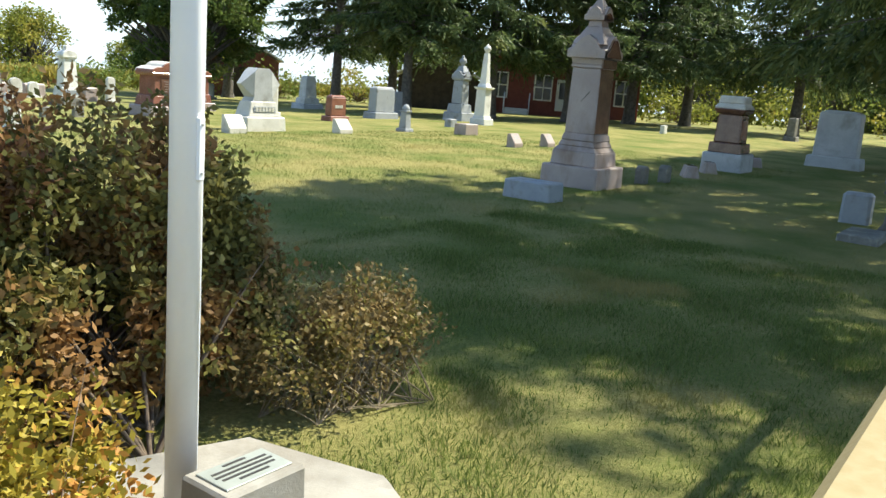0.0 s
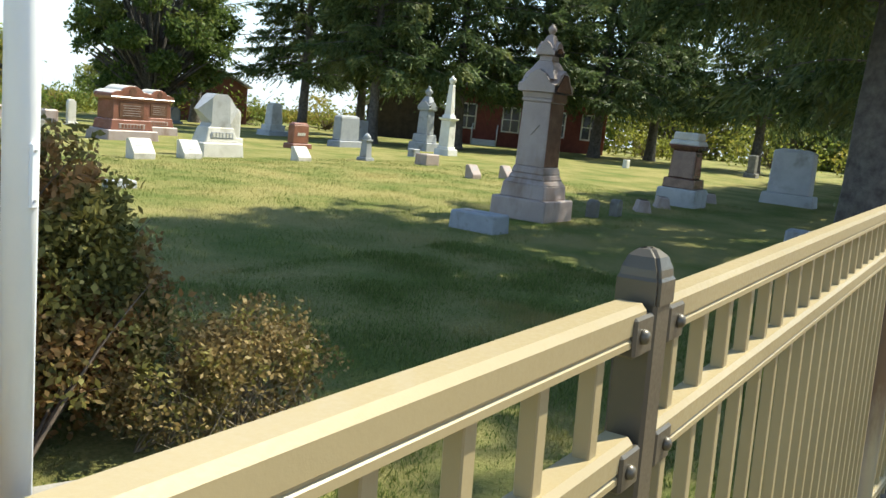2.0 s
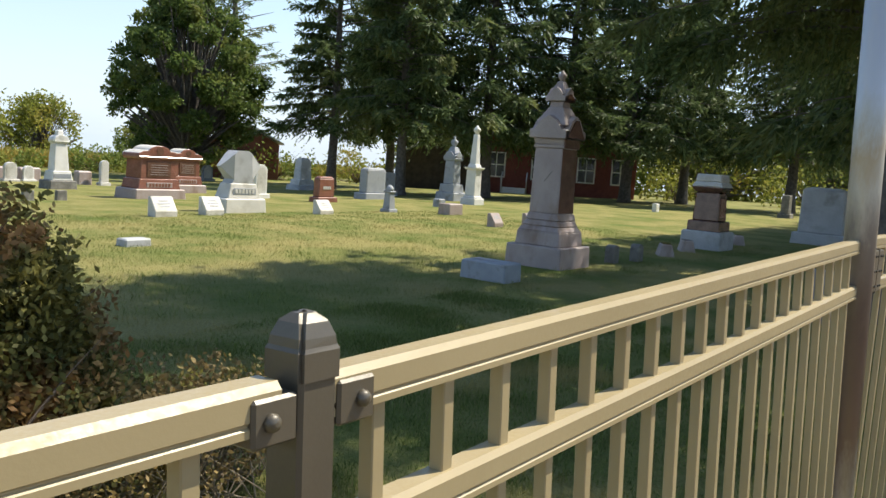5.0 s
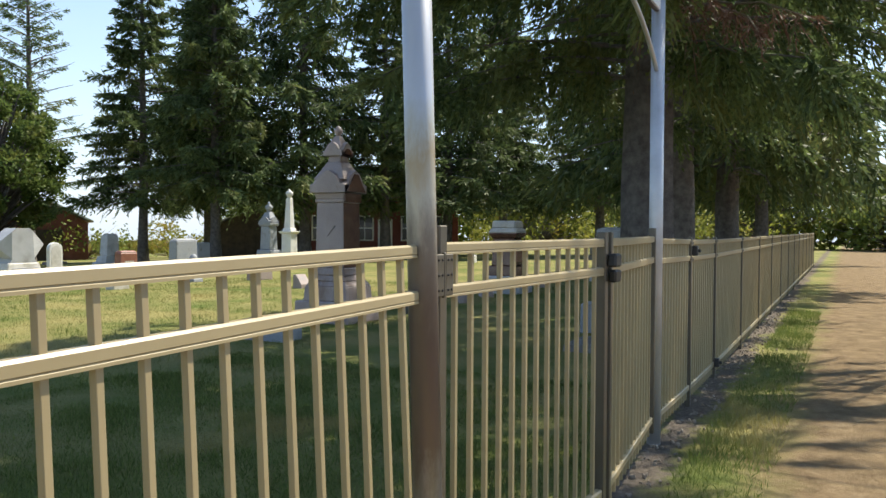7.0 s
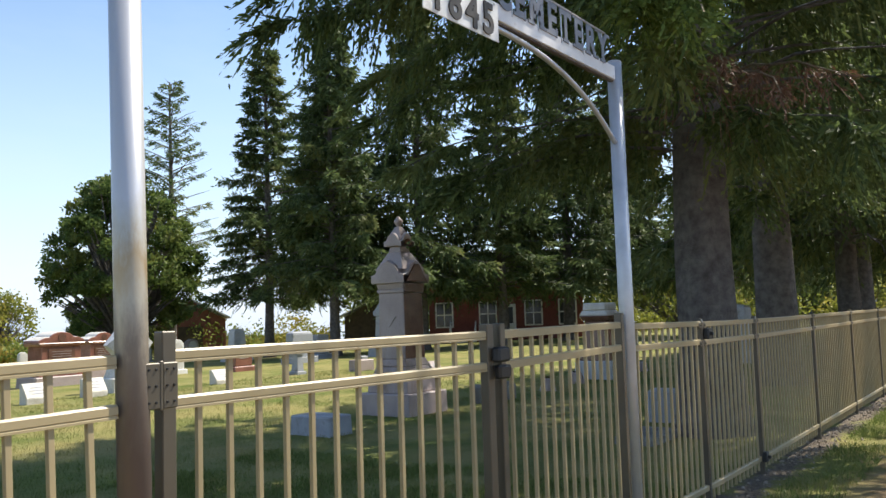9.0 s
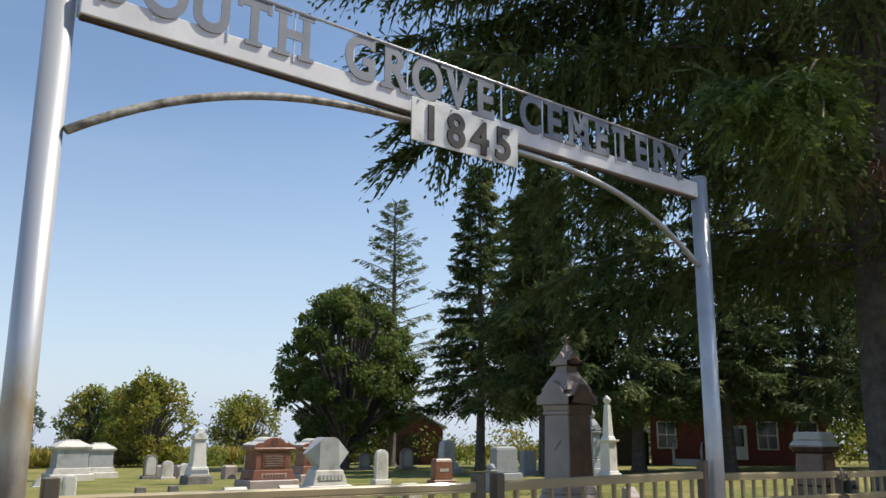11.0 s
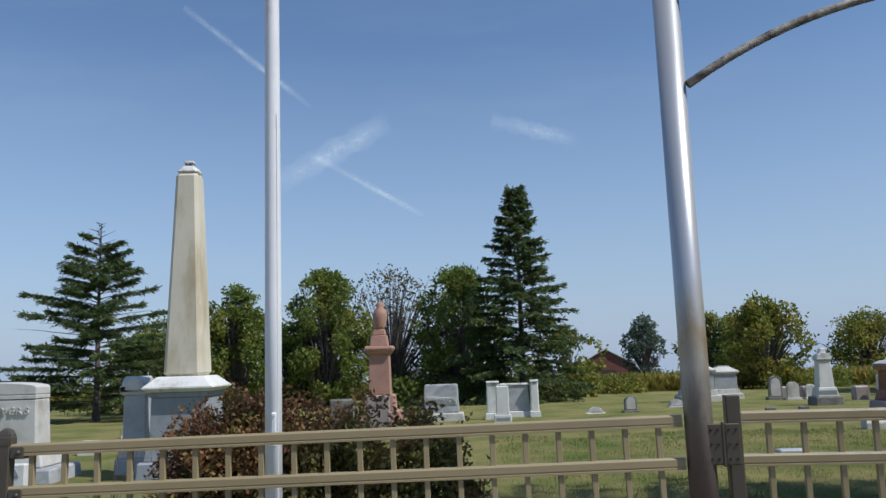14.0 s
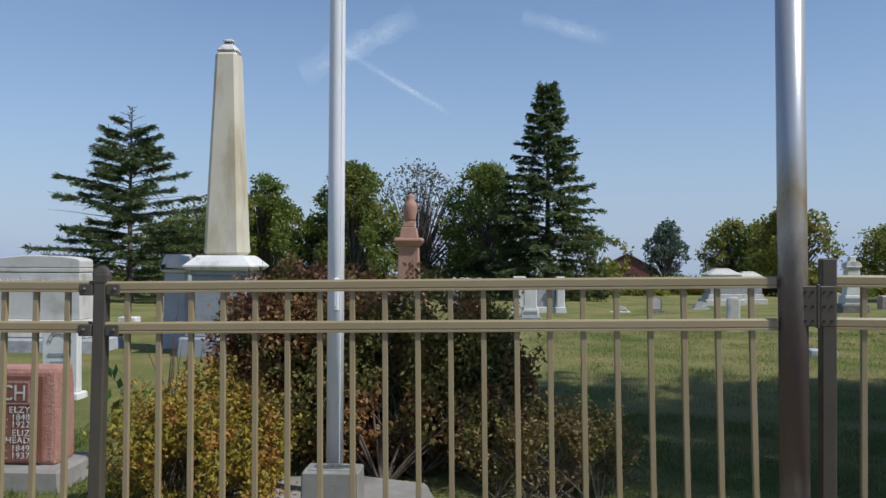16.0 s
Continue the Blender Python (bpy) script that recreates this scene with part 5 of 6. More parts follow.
def conifer_parts(seed, h, r, z0, limbs, sprays, per, blade, hang, droop=0.25, up=0.12, shape=0.85, thin=0.0, bare_top=0.0, gaps=-0.3, skirt=1.0):
    """Crown blades and limbs of a spruce."""
    rng = np.random.default_rng(seed)
    V, paths = [], []
    for i in range(limbs):
        u = (i + rng.uniform(0, 1)) / limbs
        z = z0 + (h - z0) * u ** 1.05
        length = r * (1 - u) ** shape * rng.uniform(0.62, 1.12) * min(1.0, skirt + 3.0 * u) + 0.25
        az = i * 2.39996 + rng.normal(0, 0.3)
        p = limb_points(rng, (0, 0, z), az, length, up + 0.35 * u, droop * (1 - 0.5 * u))
        paths.append(p)
        if rng.uniform() < thin or u > 1 - bare_top * rng.uniform(0.3, 1):
            continue
        if u < 0.8 and noise.noise((math.cos(az) * 1.6 + seed, math.sin(az) * 1.6, z * 9.0 / h)) < gaps:
            continue
        m = max(3, int(sprays * (0.3 + length / r)))
        V += limb_sprays(rng, p, az, m, blade[2] * (0.5 + 0.6 * length / r), per, blade, hang)
    return np.concatenate(V), paths, rng


def conifer(x, y, h, variant, label, turn=0.0, name="spruce_tree", group="background spruces", stretch=1.0):
    t = thing(name, x, y, gz(x, y), label, "tree", group, turn)
    s = h / 10.0
    t.scale = (s * stretch, s * stretch, s)
    for nm, me in variant:
        ob = new(nm, me)
        ob.parent = t
    return t


def variant_of(seed, **k):
    v, paths, rng = conifer_parts(seed, 10.0, **k)
    crown = blades_object("crown", v, NEEDLE)
    trunk = trunk_mesh("trunk", rng, 10.0, 0.17, 0.02, None, paths, (0.028, 0.006))
    out = [("trunk", trunk.data), ("crown", crown.data)]
    bpy.data.objects.remove(crown)
    bpy.data.objects.remove(trunk)
    return out


DENSE_A = variant_of(21, r=2.3, z0=1.8, limbs=130, sprays=56, per=5, blade=(0.22, 0.026, 0.55), hang=0.5, shape=1.05)
DENSE_B = variant_of(22, r=2.2, z0=2.1, limbs=130, sprays=54, per=5, blade=(0.23, 0.027, 0.6), hang=0.7, shape=0.98)
DENSE_C = variant_of(23, r=2.7, z0=1.7, limbs=125, sprays=56, per=5, blade=(0.23, 0.027, 0.7), hang=0.9, shape=0.85)
SPARSE = variant_of(24, r=2.4, z0=2.4, limbs=90, sprays=24, per=6, blade=(0.2, 0.019, 0.45), hang=0.25, up=0.3, droop=0.1, thin=0.15)
FULL = variant_of(25, r=3.7, z0=0.2, limbs=150, sprays=75, per=5, blade=(0.25, 0.031, 0.6), hang=0.35, shape=1.05)
CEDAR = variant_of(26, r=5.2, z0=0.7, limbs=120, sprays=100, per=6, blade=(0.32, 0.028, 0.7), hang=0.18, up=0.05, droop=0.08, shape=0.8, bare_top=0.25)

for x, y, h, v, turn, lab in (
        (32.4, 42.1, 17.6, SPARSE, 0, "tall sparse spruce with thin gray limbs"),
        (30.2, 30.9, 16.6, DENSE_A, 40, "tall dark spruce behind the gravestones"),
        (29.6, 25.6, 17.0, DENSE_B, 90, "tall dark spruce with drooping boughs"),
        (34.5, 24.0, 18.0, DENSE_C, 150, "dark spruce with long hanging boughs"),
        (38.5, 21.5, 17.0, DENSE_A, 210, "dark spruce in the row before the house"),
        (44.0, 20.4, 19.0, DENSE_C, 20, "large dark spruce with a bare lower trunk"),
        (50.0, 19.2, 18.0, DENSE_B, 300, "dark spruce beside the house"),
        (47.5, 12.0, 17.0, DENSE_C, 70, "dark spruce far back along the lawn"),
        (38.0, 33.5, 17.0, DENSE_B, 130, "dark spruce in the far row"),
        (24.5, 1.9, 18.5, DENSE_C, 200, "large spruce in the row along the fence"),
        (31.5, 2.6, 18.0, DENSE_B, 10, "large spruce in the row along the fence"),
        (39.0, 2.2, 18.0, DENSE_C, 100, "large spruce in the row along the fence"),
        (47.0, 3.0, 17.0, DENSE_B, 260, "large spruce at the end of the row"),
        (3.4, 39.5, 11.0, FULL, 0, "full-skirted green spruce on the far lawn")):
    conifer(x, y, h, v, lab, turn, stretch=0.9 if 25 < y < 32 else 1.0)
conifer(-15.0, 32.0, 8.4, CEDAR, "broad flat-branched cedar with a bare dead top", 0, "cedar_tree", "")


def bough(rng, a, c, count, reach, per, blade, hang, sag=0.25):
    """Sprays along one limb from a to c, and the limb's line."""
    a, c = np.array(a, float), np.array(c, float)
    q = np.linspace(0, 1, 8)[:, None]
    p = a + (c - a) * q + np.array([0, 0, 1.0]) * sag * 4 * q * (1 - q) + rng.normal(0, 0.03, (8, 3)) * q
    az = math.atan2(c[1] - a[1], c[0] - a[0])
    return limb_sprays(rng, p, az, count, reach, per, blade, hang, 0.35), p


def near_spruce(x, y, h, r, z0, seed, limbs, sprays, blade, label, extra=False, gaps=-0.22):
    t = thing("norway_spruce", x, y, 0, label, "tree", "big spruces along the fence")
    v, paths, rng = conifer_parts(seed, h, r, z0, limbs, sprays, 11, blade, 1.3, droop=0.34, up=0.16, shape=0.55, gaps=gaps, skirt=0.5)
    if extra:
        more = [v]
        for c in ((-5.4, 2.9, 6.6), (-4.9, 3.0, 6.0), (-5.3, 2.7, 7.3), (-4.6, 3.1, 5.7), (-4.8, 3.0, 6.9), (-4.2, 3.1, 6.9), (-4.0, 3.0, 6.1), (-4.5, 3.1, 4.8), (-4.5, 3.1, 5.2), (-3.5, 2.9, 6.6), (-3.4, 3.0, 5.6)):
            w, p = bough(rng, (-0.3, 0.15, c[2] + 1.0), c, 150, 0.8, 10, blade, 1.6)
            more += w
            paths.append(p)
        v = np.concatenate(more)
    blades_object("crown", v, NEEDLE_NEAR, t)
    trunk_mesh("trunk", rng, h, 0.42, 0.05, t, paths, (0.032, 0.004))
    if extra:
        dry, sunlit, lines = [], [], []
        for c in ((-2.6, -1.7, 3.6), (-2.2, -2.2, 3.75), (-2.9, -1.2, 3.9)):
            w, p = bough(rng, (-0.2, -0.15, 4.3), c, 46, 0.5, 8, (0.1, 0.008, 1), 1.4)
            dry += w
            lines.append(p)
        for c in ((-2.3, -0.5, 4.3), (-1.9, -0.9, 3.9)):
            w, p = bough(rng, (-0.2, -0.1, 4.8), c, 26, 1.1, 6, (0.09, 0.005, 1), 2.4)
            dry += w
            lines.append(p)
        # outer boughs that catch the sun, by their lighter needle colour
        for c in ((-4.6, -1.4, 3.9), (-4.5, -1.15, 4.15), (-4.7, -1.65, 3.7), (-4.6, -0.95, 3.95), (-4.2, -1.35, 4.25)):
            w, p = bough(rng, (-0.5, 0.0, 5.6), c, 70, 0.62, 14, (0.1, 0.017, 1), 1.3)
            sunlit += w
            lines.append(p)
        blades_object("dead_bough", np.concatenate(dry), NEEDLE_DRY, t, "dry brown dead lower boughs")
        blades_object("sunlit_bough", np.concatenate(sunlit), NEEDLE_SUNLIT, t, "bright yellow-green boughs, coloured as if sunlit")
        lv, lf = sticks(lines, [(0.03, 0.006)] * len(lines), 5)
        raw("bare_limb", lv, lf, TWIG_PALE, t)
    return t


near_spruce(10.45, 1.25, 17.5, 5.9, 3.5, 31, 235, 122, (0.14, 0.0185, 0.85), "huge Norway spruce with hanging dark boughs and gray trunk", True)
near_spruce(17.3, 2.1, 19.0, 5.0, 3.4, 35, 140, 60, (0.19, 0.026, 1.0), "big Norway spruce with hanging dark boughs behind the first one", False, -0.12)


def leafy(name, x, y, blobs, leaf, count, material, label, limb_r=0.12, height=None, seed=1, group="", twig=TWIG, stems=1, category="tree", limbs_each=6, hollow=0.45, spread=0.25):
    """A broadleaf tree or shrub: trunk, limbs to each clump, and leaves in the clumps. blobs: (x, y, z, rx, ry, rz)."""
    rng = np.random.default_rng(seed)
    t = thing(name, x, y, gz(x, y), label, category, group)
    blobs = np.asarray(blobs, float)
    vol = blobs[:, 3] * blobs[:, 4] * blobs[:, 5]
    pick = rng.choice(len(blobs), count, p=vol ** 0.75 / np.sum(vol ** 0.75))
    d = rng.normal(size=(count, 3))
    d /= np.linalg.norm(d, axis=1, keepdims=True)
    rad = rng.uniform(hollow, 1.0, count) ** 0.6
    lump = np.array([noise.noise(tuple(v * 2.3 + k * 7.1)) for v, k in zip(d, pick)])
    p = blobs[pick, :3] + d * blobs[pick, 3:] * (rad * (1 + 0.5 * lump))[:, None]
    keep = np.array([noise.noise(tuple(q / (leaf * 7) + 3.3)) for q in p]) > -0.22
    p, d = p[keep], d[keep]
    p = p[p[:, 2] > 0.03]
    d = d[:len(p)]
    dirs = d * 0.5 + rng.normal(0, 0.8, d.shape) + np.array([0, 0, -0.15])
    v = fan(rng, p, dirs, leaf * rng.uniform(0.6, 1.4, len(p)), leaf * 0.3 * rng.uniform(0.7, 1.3, len(p)))
    blades_object("crown", v, material, t)
    paths, radii = [], []
    low = blobs[:, 2].min()
    for s in range(stems):
        bx, by = rng.normal(0, spread * (stems > 1), 2)
        for b in blobs:
            for k in range(limbs_each if stems == 1 else 2):
                e = b[:3] + rng.normal(0, 0.45, 3) * b[3:]
                q = np.linspace(0, 1, 6)[:, None]
                st = np.array([bx, by, 0.0]) if stems > 1 else np.array([0, 0, max(low * 0.55, 0.1)])
                mid = (st + e) / 2 + np.array([0, 0, 0.15 * (e[2] - st[2])]) + rng.normal(0, 0.05, 3) * b[3:]
                paths.append((1 - q) ** 2 * st + 2 * q * (1 - q) * mid + q ** 2 * e)
                radii.append((limb_r * (0.45 if stems == 1 else 1), limb_r * 0.08))
    if stems == 1:
        top = blobs[:, 2].max()
        paths.append(np.array([(0, 0, -0.15), (0.02, 0, low * 0.3), (-0.03, 0.02, low * 0.6), (0, 0, (low + top) / 2)]))
        radii.append((limb_r * 1.2, limb_r * 0.4))
    lv, lf = sticks(paths, radii, 6)
    raw("trunk" if category == "tree" else "stem", lv, lf, BARK if category == "tree" else twig, t, "", True)
    return t


def dome(h, r, n, seed, low=0.25, flat=1.0, size=0.42):
    """Clumps spread over a crown h high and r wide."""
    rng = np.random.default_rng(seed)
    out = []
    for k in range(n):
        u = (k + 0.5) / n
        z = h * (low + (0.97 - low) * u)
        w = r * math.sin(math.pi * min(0.12 + 0.86 * u ** 0.9, 1.0)) ** 0.7
        a = k * 2.39996
        s = r * size * rng.uniform(0.75, 1.25)
        out.append((math.cos(a) * max(w - s * 0.6, 0), math.sin(a) * max(w - s * 0.6, 0), min(z, h - s * 0.8), s, s, s * 0.85 * flat))
    return out


leafy("maple_tree", 27.2, 39.4, dome(10.8, 4.1, 40, 3, 0.14, 0.8, 0.25), 0.22, 56000, LEAF_DARK, "broad dark green maple behind the graves", 0.3, seed=3)
leafy("tree", 20.5, 53.0, dome(6.0, 2.9, 14, 4, 0.1), 0.28, 9000, LEAF_YELLOW, "yellow-green tree at the field edge", 0.2, seed=4)
leafy("round_tree", -11.3, 40.5, dome(6.4, 2.1, 22, 5, 0.04, 1.0, 0.42), 0.19, 22000, LEAF, "round dense green tree behind the lawn", 0.15, seed=5)
leafy("round_tree", -6.9, 42.0, dome(7.4, 2.4, 24, 6, 0.04, 1.0, 0.4), 0.19, 27000, LEAF, "tall round green tree behind the lawn", 0.15, seed=6)
leafy("round_tree", -9.0, 44.0, dome(4.6, 2.2, 18, 7, 0.04, 1.0, 0.42), 0.19, 15000, LEAF, "low dark green tree in the row", 0.15, seed=7)
leafy("thin_tree", -3.6, 45.0, dome(7.7, 3.6, 18, 8, 0.15), 0.2, 4200, LEAF_PURPLE, "thin autumn tree with bare twigs showing", 0.1, seed=8, limbs_each=14)
leafy("round_tree", 0.2, 43.0, dome(7.4, 2.5, 24, 9, 0.04, 1.0, 0.4), 0.19, 26000, LEAF, "dark green tree beside the full spruce", 0.15, seed=9)
leafy("round_tree", -14.5, 40.0, dome(4.8, 3.4, 18, 10, 0.04), 0.2, 18000, LEAF, "low broad green tree beside the cedar", 0.15, seed=10)
leafy("round_tree", 6.5, 46.0, dome(3.8, 2.3, 9, 11, 0.05), 0.28, 4000, LEAF_YELLOW, "yellowing shrub tree beside the spruce", 0.12, seed=11)
leafy("poplar_tree", 23.6, 104.5, dome(8.6, 2.6, 16, 12, 0.15, 1.2), 0.36, 6000, LEAF_BLUE, "silvery poplar far across the field", 0.25, seed=12)
leafy("far_tree", 28.0, 92.0, dome(8.0, 3.2, 18, 13, 0.05), 0.34, 8000, LEAF_YELLOW, "far yellowing tree at the field edge", 0.3, seed=13)
leafy("far_tree", 30.0, 89.0, dome(7.4, 2.2, 16, 14, 0.15), 0.34, 6000, LEAF, "far narrow green tree at the field edge", 0.3, seed=14)
leafy("far_tree", 36.4, 101.5, dome(8.2, 3.8, 20, 15, 0.1), 0.34, 8000, LEAF_YELLOW, "far round-headed tree at the field edge", 0.3, seed=15)
leafy("far_tree", 46.0, 92.0, dome(7.6, 4.6, 18, 16, 0.05), 0.36, 10000, LEAF_YELLOW, "far broad yellow-green tree", 0.3, seed=16)
leafy("far_tree", 47.5, 74.0, dome(4.8, 3.2, 14, 17, 0.05), 0.32, 7000, LEAF, "far dark low tree", 0.25, seed=17)
for i, (x, y, h, r) in enumerate(((73, -5, 5.0, 5.0), (75, 5, 6.5, 5.5), (77, 15, 7.0, 5.5), (73, 25, 6.5, 5.5), (66, 36, 5.5, 5.0))):
    leafy("far_tree", x, y, dome(h, r, 16, 70 + i, 0.03), 0.42, 7000, LEAF_YELLOW if i % 2 else LEAF, "far leafy tree beyond the end of the lane", 0.25, seed=70 + i, group="trees beyond the lane")
for i, (x, y, h, r, m) in enumerate(((16, 58, 1.2, 2.2, LEAF), (23.5, 52, 1.3, 2.2, LEAF), (28, 50, 1.7, 2.4, LEAF), (10.5, 52, 1.1, 2.0, LEAF_YELLOW), (33, 48, 2.6, 3.0, LEAF_YELLOW), (38, 44, 2.6, 3.0, LEAF),
                                     (42, 40, 2.6, 2.8, LEAF_YELLOW), (56, 22, 2.2, 2.4, LEAF_YELLOW), (60, 14, 3.0, 3.5, LEAF_YELLOW), (62, 7, 3.2, 3.5, LEAF_YELLOW), (-3, 42, 2.2, 2.4, LEAF), (3, 44, 2.2, 2.4, LEAF), (-19, 42, 2.6, 3, LEAF), (58, 30, 1.6, 1.6, LEAF))):
    leafy("hedge_shrub", x, y, dome(h, r, 8, 40 + i, 0.02), 0.24, 2200, m, "green shrub in the hedge row", 0.05, seed=40 + i, group="hedge shrubs", category="shrub")


# shrubs round the flagpole
leafy("russet_bush", -0.55, 3.45, [(-0.75, 0.1, 0.95, 0.55, 0.5, 0.46), (-0.2, 0.1, 0.92, 0.6, 0.55, 0.46), (0.3, 0.0, 0.95, 0.55, 0.5, 0.48), (0.72, -0.1, 0.85, 0.42, 0.45, 0.48), (-0.3, -0.25, 0.45, 0.7, 0.5, 0.42), (0.4, -0.25, 0.45, 0.65, 0.5, 0.42), (0.85, -0.2, 0.45, 0.35, 0.4, 0.4)],
      0.043, 62000, BUSH_GREEN, "large dense bush with bronze-green and russet leaves", 0.012, seed=61, stems=14, category="shrub", spread=0.25, hollow=0.3)
leafy("russet_bush", -1.3, 3.6, [(0.0, 0.0, 1.15, 0.4, 0.4, 0.36), (-0.3, 0.1, 1.0, 0.45, 0.45, 0.42), (0.3, -0.1, 1.05, 0.5, 0.4, 0.45), (-0.1, -0.15, 0.6, 0.6, 0.45, 0.5)], 0.042, 26000, BUSH_RED, "tall russet shrub beside the large bush", 0.01, seed=62, stems=8, category="shrub", spread=0.2, hollow=0.3)
leafy("yellow_bush", -1.6, 1.9, [(0, 0, 0.42, 0.38, 0.36, 0.34), (0.3, 0.25, 0.36, 0.36, 0.34, 0.32), (-0.3, 0.2, 0.4, 0.34, 0.34, 0.34), (0.05, 0.5, 0.5, 0.4, 0.32, 0.36), (0.25, -0.1, 0.22, 0.3, 0.3, 0.22)], 0.034, 24000, BUSH_YELLOW, "low yellow and orange spirea bush beside the slab", 0.006, seed=63, stems=10, category="shrub", spread=0.15, hollow=0.35)
leafy("dry_bush", 0.6, 2.62, [(0, 0, 0.36, 0.42, 0.36, 0.3), (-0.35, 0.05, 0.32, 0.32, 0.3, 0.28), (0.3, 0.05, 0.3, 0.34, 0.3, 0.28)], 0.03, 12000, BUSH_DRY, "half-dry low shrub with bare twigs and yellow leaves", 0.0045, seed=64, stems=26, category="shrub", twig=TWIG_PALE, spread=0.2, hollow=0.2)
leafy("leafy_weed", -2.1, 3.1, [(0, 0, 0.95, 0.25, 0.22, 0.3), (0.15, 0.05, 0.6, 0.3, 0.25, 0.3), (-0.3, 0, 0.7, 0.25, 0.22, 0.25)], 0.13, 320, WEED, "tall green leafy weed behind the fence", 0.01, seed=65, stems=5, category="plant", spread=0.1, hollow=0.1)


def crop_field():
    rng = np.random.default_rng(71)
    n = 60000
    x = rng.uniform(-75, 60, n)
    y = 54 + 75 * rng.uniform(0, 1, n) ** 2.5
    p = np.stack([x, y, np.array([gz(a, c) for a, c in zip(x, y)]) + rng.uniform(0, 0.35, n)], 1)
    d = np.stack([rng.normal(0, 0.35, n), rng.normal(0, 0.35, n), np.ones(n)], 1)
    v = fan(rng, p, d, rng.uniform(0.7, 1.2, n), rng.uniform(0.1, 0.18, n))
    tagged(blades_object("crop_field", v, CORN), "yellow-green crop field beyond the graves", "field", kind="stuff")


crop_field()


def far_woods():
    rng = np.random.default_rng(81)
    n = 42000
    y = rng.uniform(-70, 62, n)
    x = 72 + rng.uniform(0, 10, n) + 4 * np.sin(y * 0.09)
    top = 6.5 + 2.5 * np.array([noise.noise((a * 0.11, 0.7, 0.0)) for a in y]) + 1.5 * np.array([noise.noise((a * 0.5, 4.7, 0.0)) for a in y])
    p = np.stack([x, y, rng.uniform(0.0, 1.0, n) ** 0.8 * top + np.array([gz(a, c) for a, c in zip(x, y)])], 1)
    v = fan(rng, p, rng.normal(size=(n, 3)), rng.uniform(0.4, 0.9, n), rng.uniform(0.12, 0.26, n))
    tagged(blades_object("far_woods", v, LEAF), "far belt of green woods and hedges", "woods", kind="stuff")


far_woods()


# ---- buildings beyond ----
def house():
    t = thing("brick_house", 52.0, 29.5, gz(52, 29.5), "dark red brick house with white trim and porch steps behind trees", "house", "", -60.0)
    block(t, "wall", 10.5, 8.0, -0.3, 10.5, 8.0, 3.9, BRICK, 0.02)
    bm = prism([(-5.9, 3.89), (5.9, 3.89), (4.0, 6.1), (-4.0, 6.1)], -4.5, 4.5, 0.02)
    part("roof", bm, ROOF, t)
    for x in (-4.2, -1.2, 1.9, 4.2):
        w = part("window", frustum(1.25, 0.1, 1.0, 1.25, 0.1, 2.75, 0.01, cx=x, cy=-4.03), WHITE_WOOD, t)
        for sx in (-0.28, 0.28):
            for z in (1.1, 1.92):
                part("pane", frustum(0.48, 0.06, z, 0.48, 0.06, z + 0.74, 0, cx=x + sx, cy=-4.06), GLASS, w)
    d = part("door", frustum(1.0, 0.1, 0.4, 1.0, 0.1, 2.5, 0.01, cx=0.2, cy=-4.04), WHITE_WOOD, t)
    part("door_pane", frustum(0.6, 0.05, 1.2, 0.6, 0.05, 2.3, 0, cx=0.2, cy=-4.08), GLASS, d)
    for k in range(4):
        part("porch_step", frustum(1.6, 0.3, -0.1, 1.6, 0.3, 0.38 - 0.1 * k, 0.01, cx=-2.9, cy=-4.2 - 0.3 * k), WHITE_WOOD, t)
    for sx in (-3.75, -2.05):
        part("stair_rail", tube([(sx, -4.1, 1.4), (sx, -5.3, 0.85)], 0.05, 6), WHITE_WOOD, t)
        for k in range(5):
            part("baluster", tube([(sx, -4.15 - 0.26 * k, 0.0), (sx, -4.15 - 0.26 * k, 1.35 - 0.12 * k)], 0.03, 5), WHITE_WOOD, t)


house()


def shed(x, y, w, d, h, m, roof_m, turn, label):
    t = thing("shed", x, y, gz(x, y), label, "shed", "", turn)
    block(t, "wall", w, d, -0.2, w, d, h, m, 0.01)
    line = [(-w / 2 - 0.3, h - 0.02), (0, h + w * 0.28), (w / 2 + 0.3, h - 0.02), (w / 2 + 0.3, h + 0.1), (0, h + w * 0.28 + 0.13), (-w / 2 - 0.3, h + 0.1)]
    part("roof", prism(line, -d / 2 - 0.3, d / 2 + 0.3), roof_m, t)
    part("gable", prism([(-w / 2, h - 0.03), (w / 2, h - 0.03), (0, h + w * 0.27)], -d / 2, d / 2), m, t)
    part("door", frustum(w * 0.35, 0.08, 0, w * 0.35, 0.08, h * 0.8, 0.01, cy=-d / 2 - 0.02), DARK_WOOD, t)


shed(37.0, 46.5, 4.6, 5.0, 2.5, RED_WOOD, TIN, -35, "small red wooden shed with a pale tin roof")
shed(45.5, 35.5, 5.5, 4.0, 2.1, DARK_WOOD, TIN, -55, "low dark open shed behind the spruces")
shed(22.0, 128.0, 9.0, 7.0, 3.0, RED_WOOD, TIN, 0, "far farm building with a pale roof")


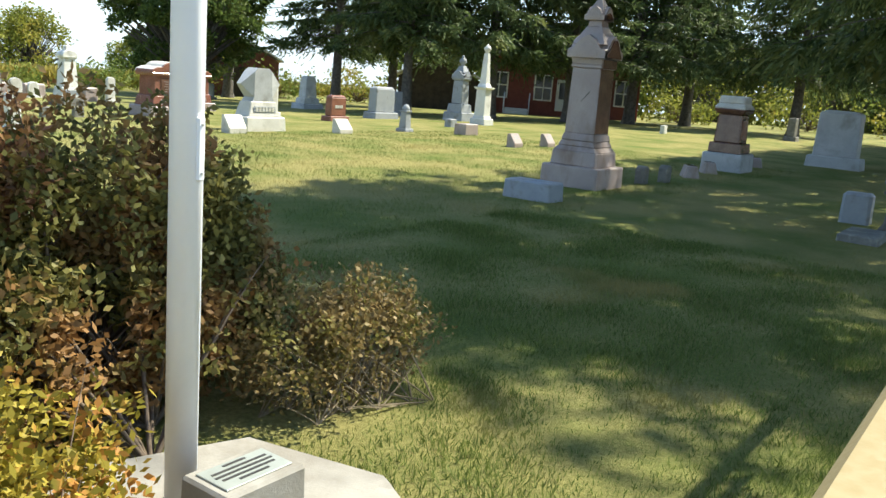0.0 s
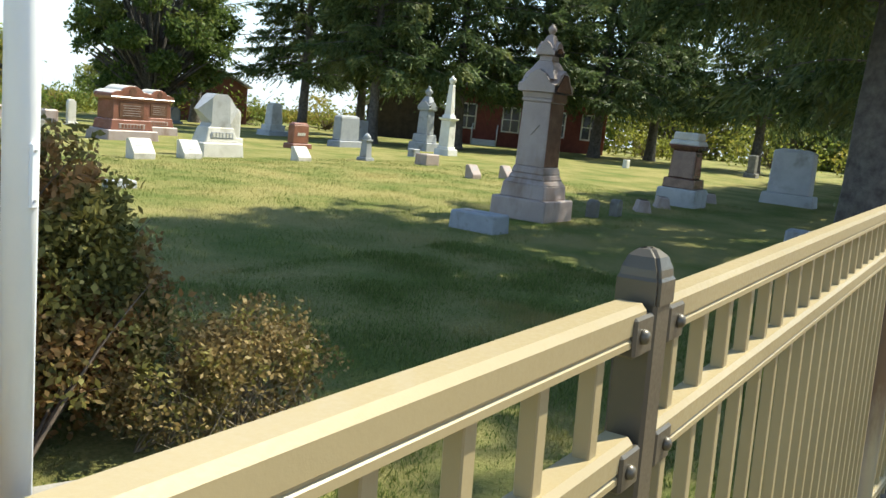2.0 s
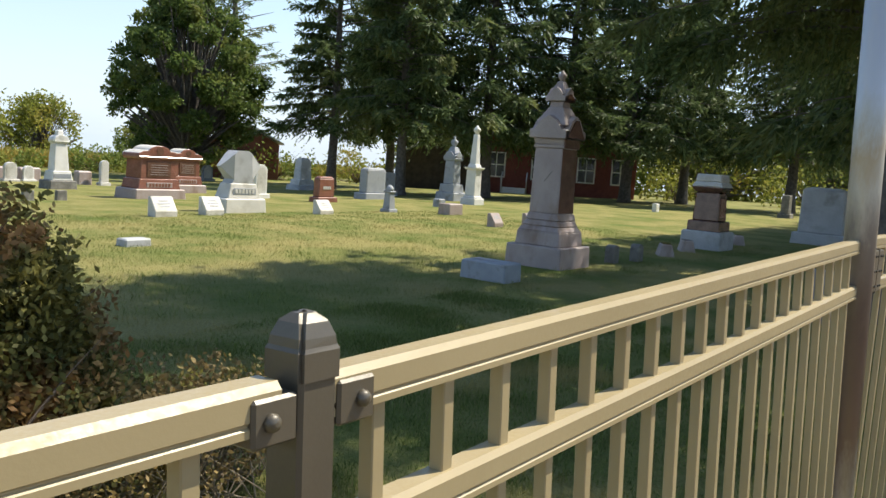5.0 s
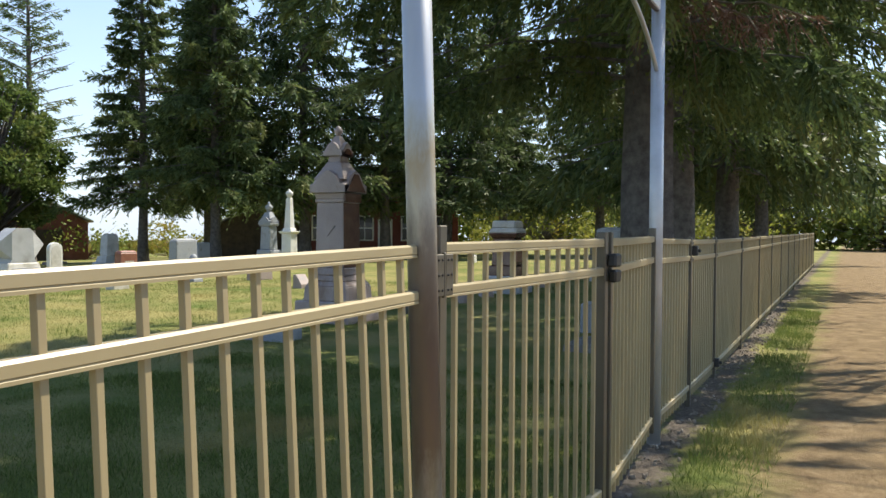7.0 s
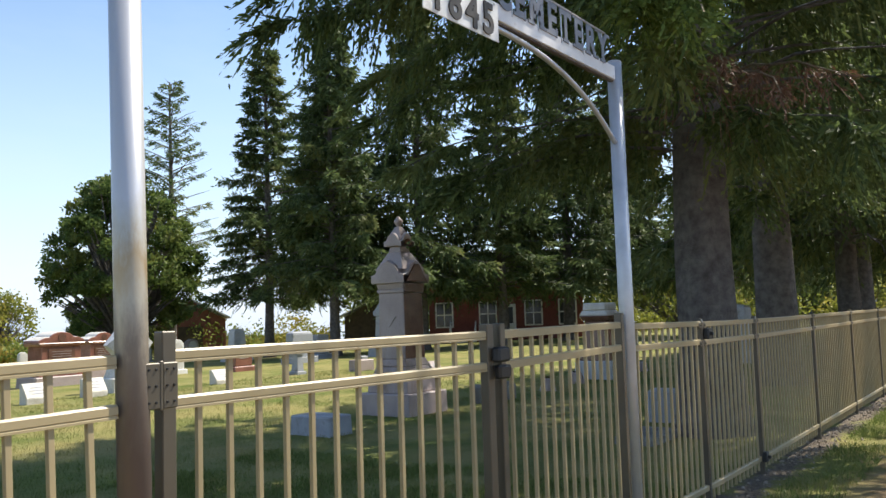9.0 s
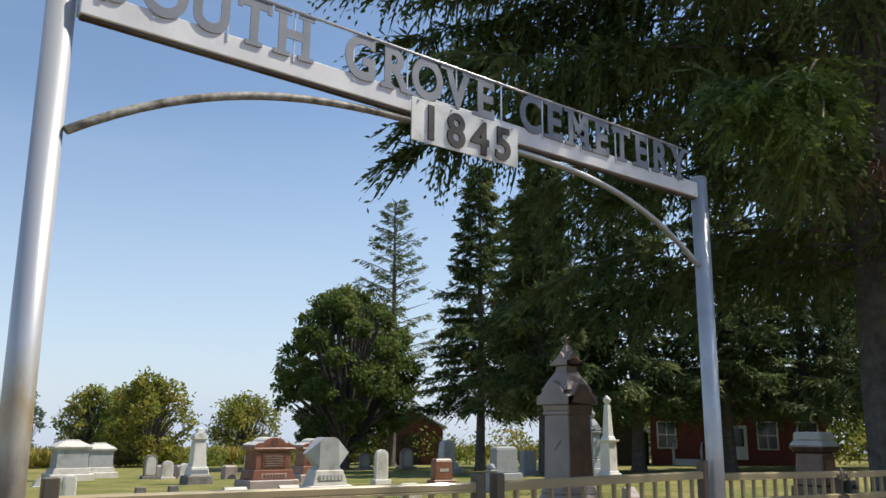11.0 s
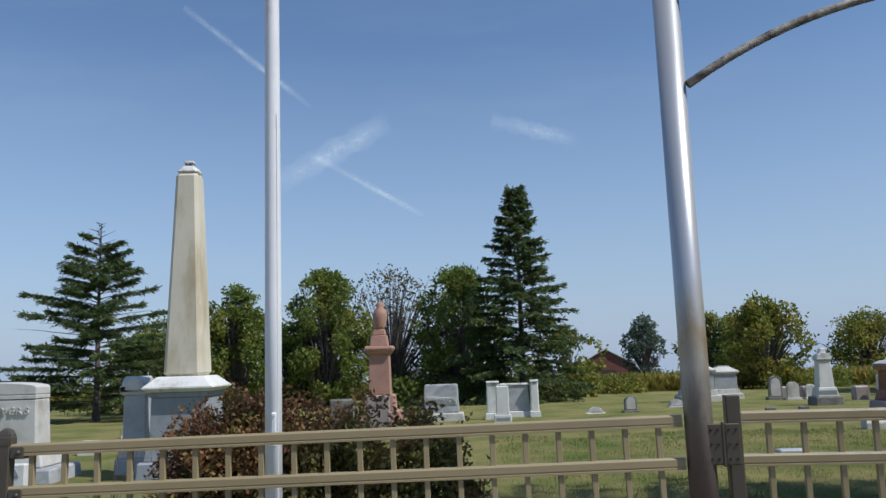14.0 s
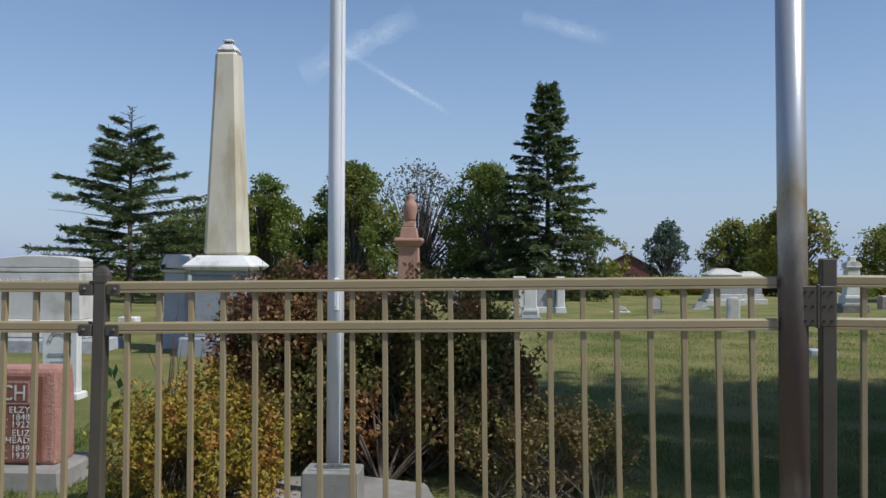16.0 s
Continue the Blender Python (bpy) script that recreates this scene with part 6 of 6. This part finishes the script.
# ---- vapour trails ----
def contrail_material():
    m, nt, b = shader("vapour")
    co = nt.nodes.new("ShaderNodeTexCoord")
    sp = nt.nodes.new("ShaderNodeSeparateXYZ")
    nt.links.new(co.outputs["Generated"], sp.inputs[0])
    fade = nt.nodes.new("ShaderNodeValToRGB")
    e = fade.color_ramp.elements
    e[0].position, e[0].color = 0.0, (0, 0, 0, 1)
    e[1].position, e[1].color = 1.0, (0, 0, 0, 1)
    k = e.new(0.5)
    k.color = (0.5, 0.5, 0.5, 1)
    nt.links.new(sp.outputs["Z"], fade.inputs[0])
    ends = nt.nodes.new("ShaderNodeValToRGB")
    e = ends.color_ramp.elements
    e[0].position, e[0].color = 0.0, (0.3, 0.3, 0.3, 1)
    e[1].position, e[1].color = 1.0, (0.1, 0.1, 0.1, 1)
    k = e.new(0.7)
    k.color = (0.9, 0.9, 0.9, 1)
    nt.links.new(sp.outputs["X"], ends.inputs[0])
    both = nt.nodes.new("ShaderNodeMath")
    both.operation = 'MULTIPLY'
    nt.links.new(fade.outputs[0], both.inputs[0])
    nt.links.new(ends.outputs[0], both.inputs[1])
    puff = nt.nodes.new("ShaderNodeMath")
    puff.operation = 'MULTIPLY'
    nt.links.new(both.outputs[0], puff.inputs[0])
    nt.links.new(ramp(nt, noise_at(nt, 0.06, 4), [(0.3, (0.35, 0.35, 0.35)), (0.7, (1, 1, 1))]), puff.inputs[1])
    clear = nt.nodes.new("ShaderNodeBsdfTransparent")
    white = nt.nodes.new("ShaderNodeBsdfTranslucent")
    white.inputs[0].default_value = (0.95, 0.95, 0.95, 1)
    front = nt.nodes.new("ShaderNodeBsdfDiffuse")
    front.inputs[0].default_value = (0.95, 0.95, 0.95, 1)
    add = nt.nodes.new("ShaderNodeAddShader")
    nt.links.new(white.outputs[0], add.inputs[0])
    nt.links.new(front.outputs[0], add.inputs[1])
    mix = nt.nodes.new("ShaderNodeMixShader")
    nt.links.new(puff.outputs[0], mix.inputs[0])
    nt.links.new(clear.outputs[0], mix.inputs[1])
    nt.links.new(add.outputs[0], mix.inputs[2])
    nt.links.new(mix.outputs[0], nt.nodes["Material Output"].inputs[0])
    return m


VAPOUR = contrail_material()


def contrail(start, end, width):
    a, c = Vector(start), Vector(end)
    along = (c - a).normalized()
    n = 16
    v = [(-(c - a).length / 2 + (c - a).length * i / n, 0.6 * math.sin(i * 0.9), s * width / 2 * (0.8 + 0.2 * math.sin(i * 1.7))) for i in range(n + 1) for s in (-1, 1)]
    f = [(2 * i, 2 * i + 2, 2 * i + 3, 2 * i + 1) for i in range(n)]
    ob = raw("contrail", v, f, VAPOUR)
    up = along.cross(Vector((0, 1, 0))).normalized()
    m = Matrix((along, up.cross(along), up)).transposed().to_4x4()
    m.translation = (a + c) / 2
    ob.matrix_basis = m
    tagged(ob, "thin white vapour trail high in the blue sky", "contrail", "vapour trails", "structure")


contrail((-150, 858, 221), (-36, 882, 157), 9)
contrail((-190, 856, 193), (-70, 858, 256), 34)
contrail((-265, 780, 358), (-150, 840, 270), 9)
contrail((40, 860, 254), (130, 859, 228), 22)
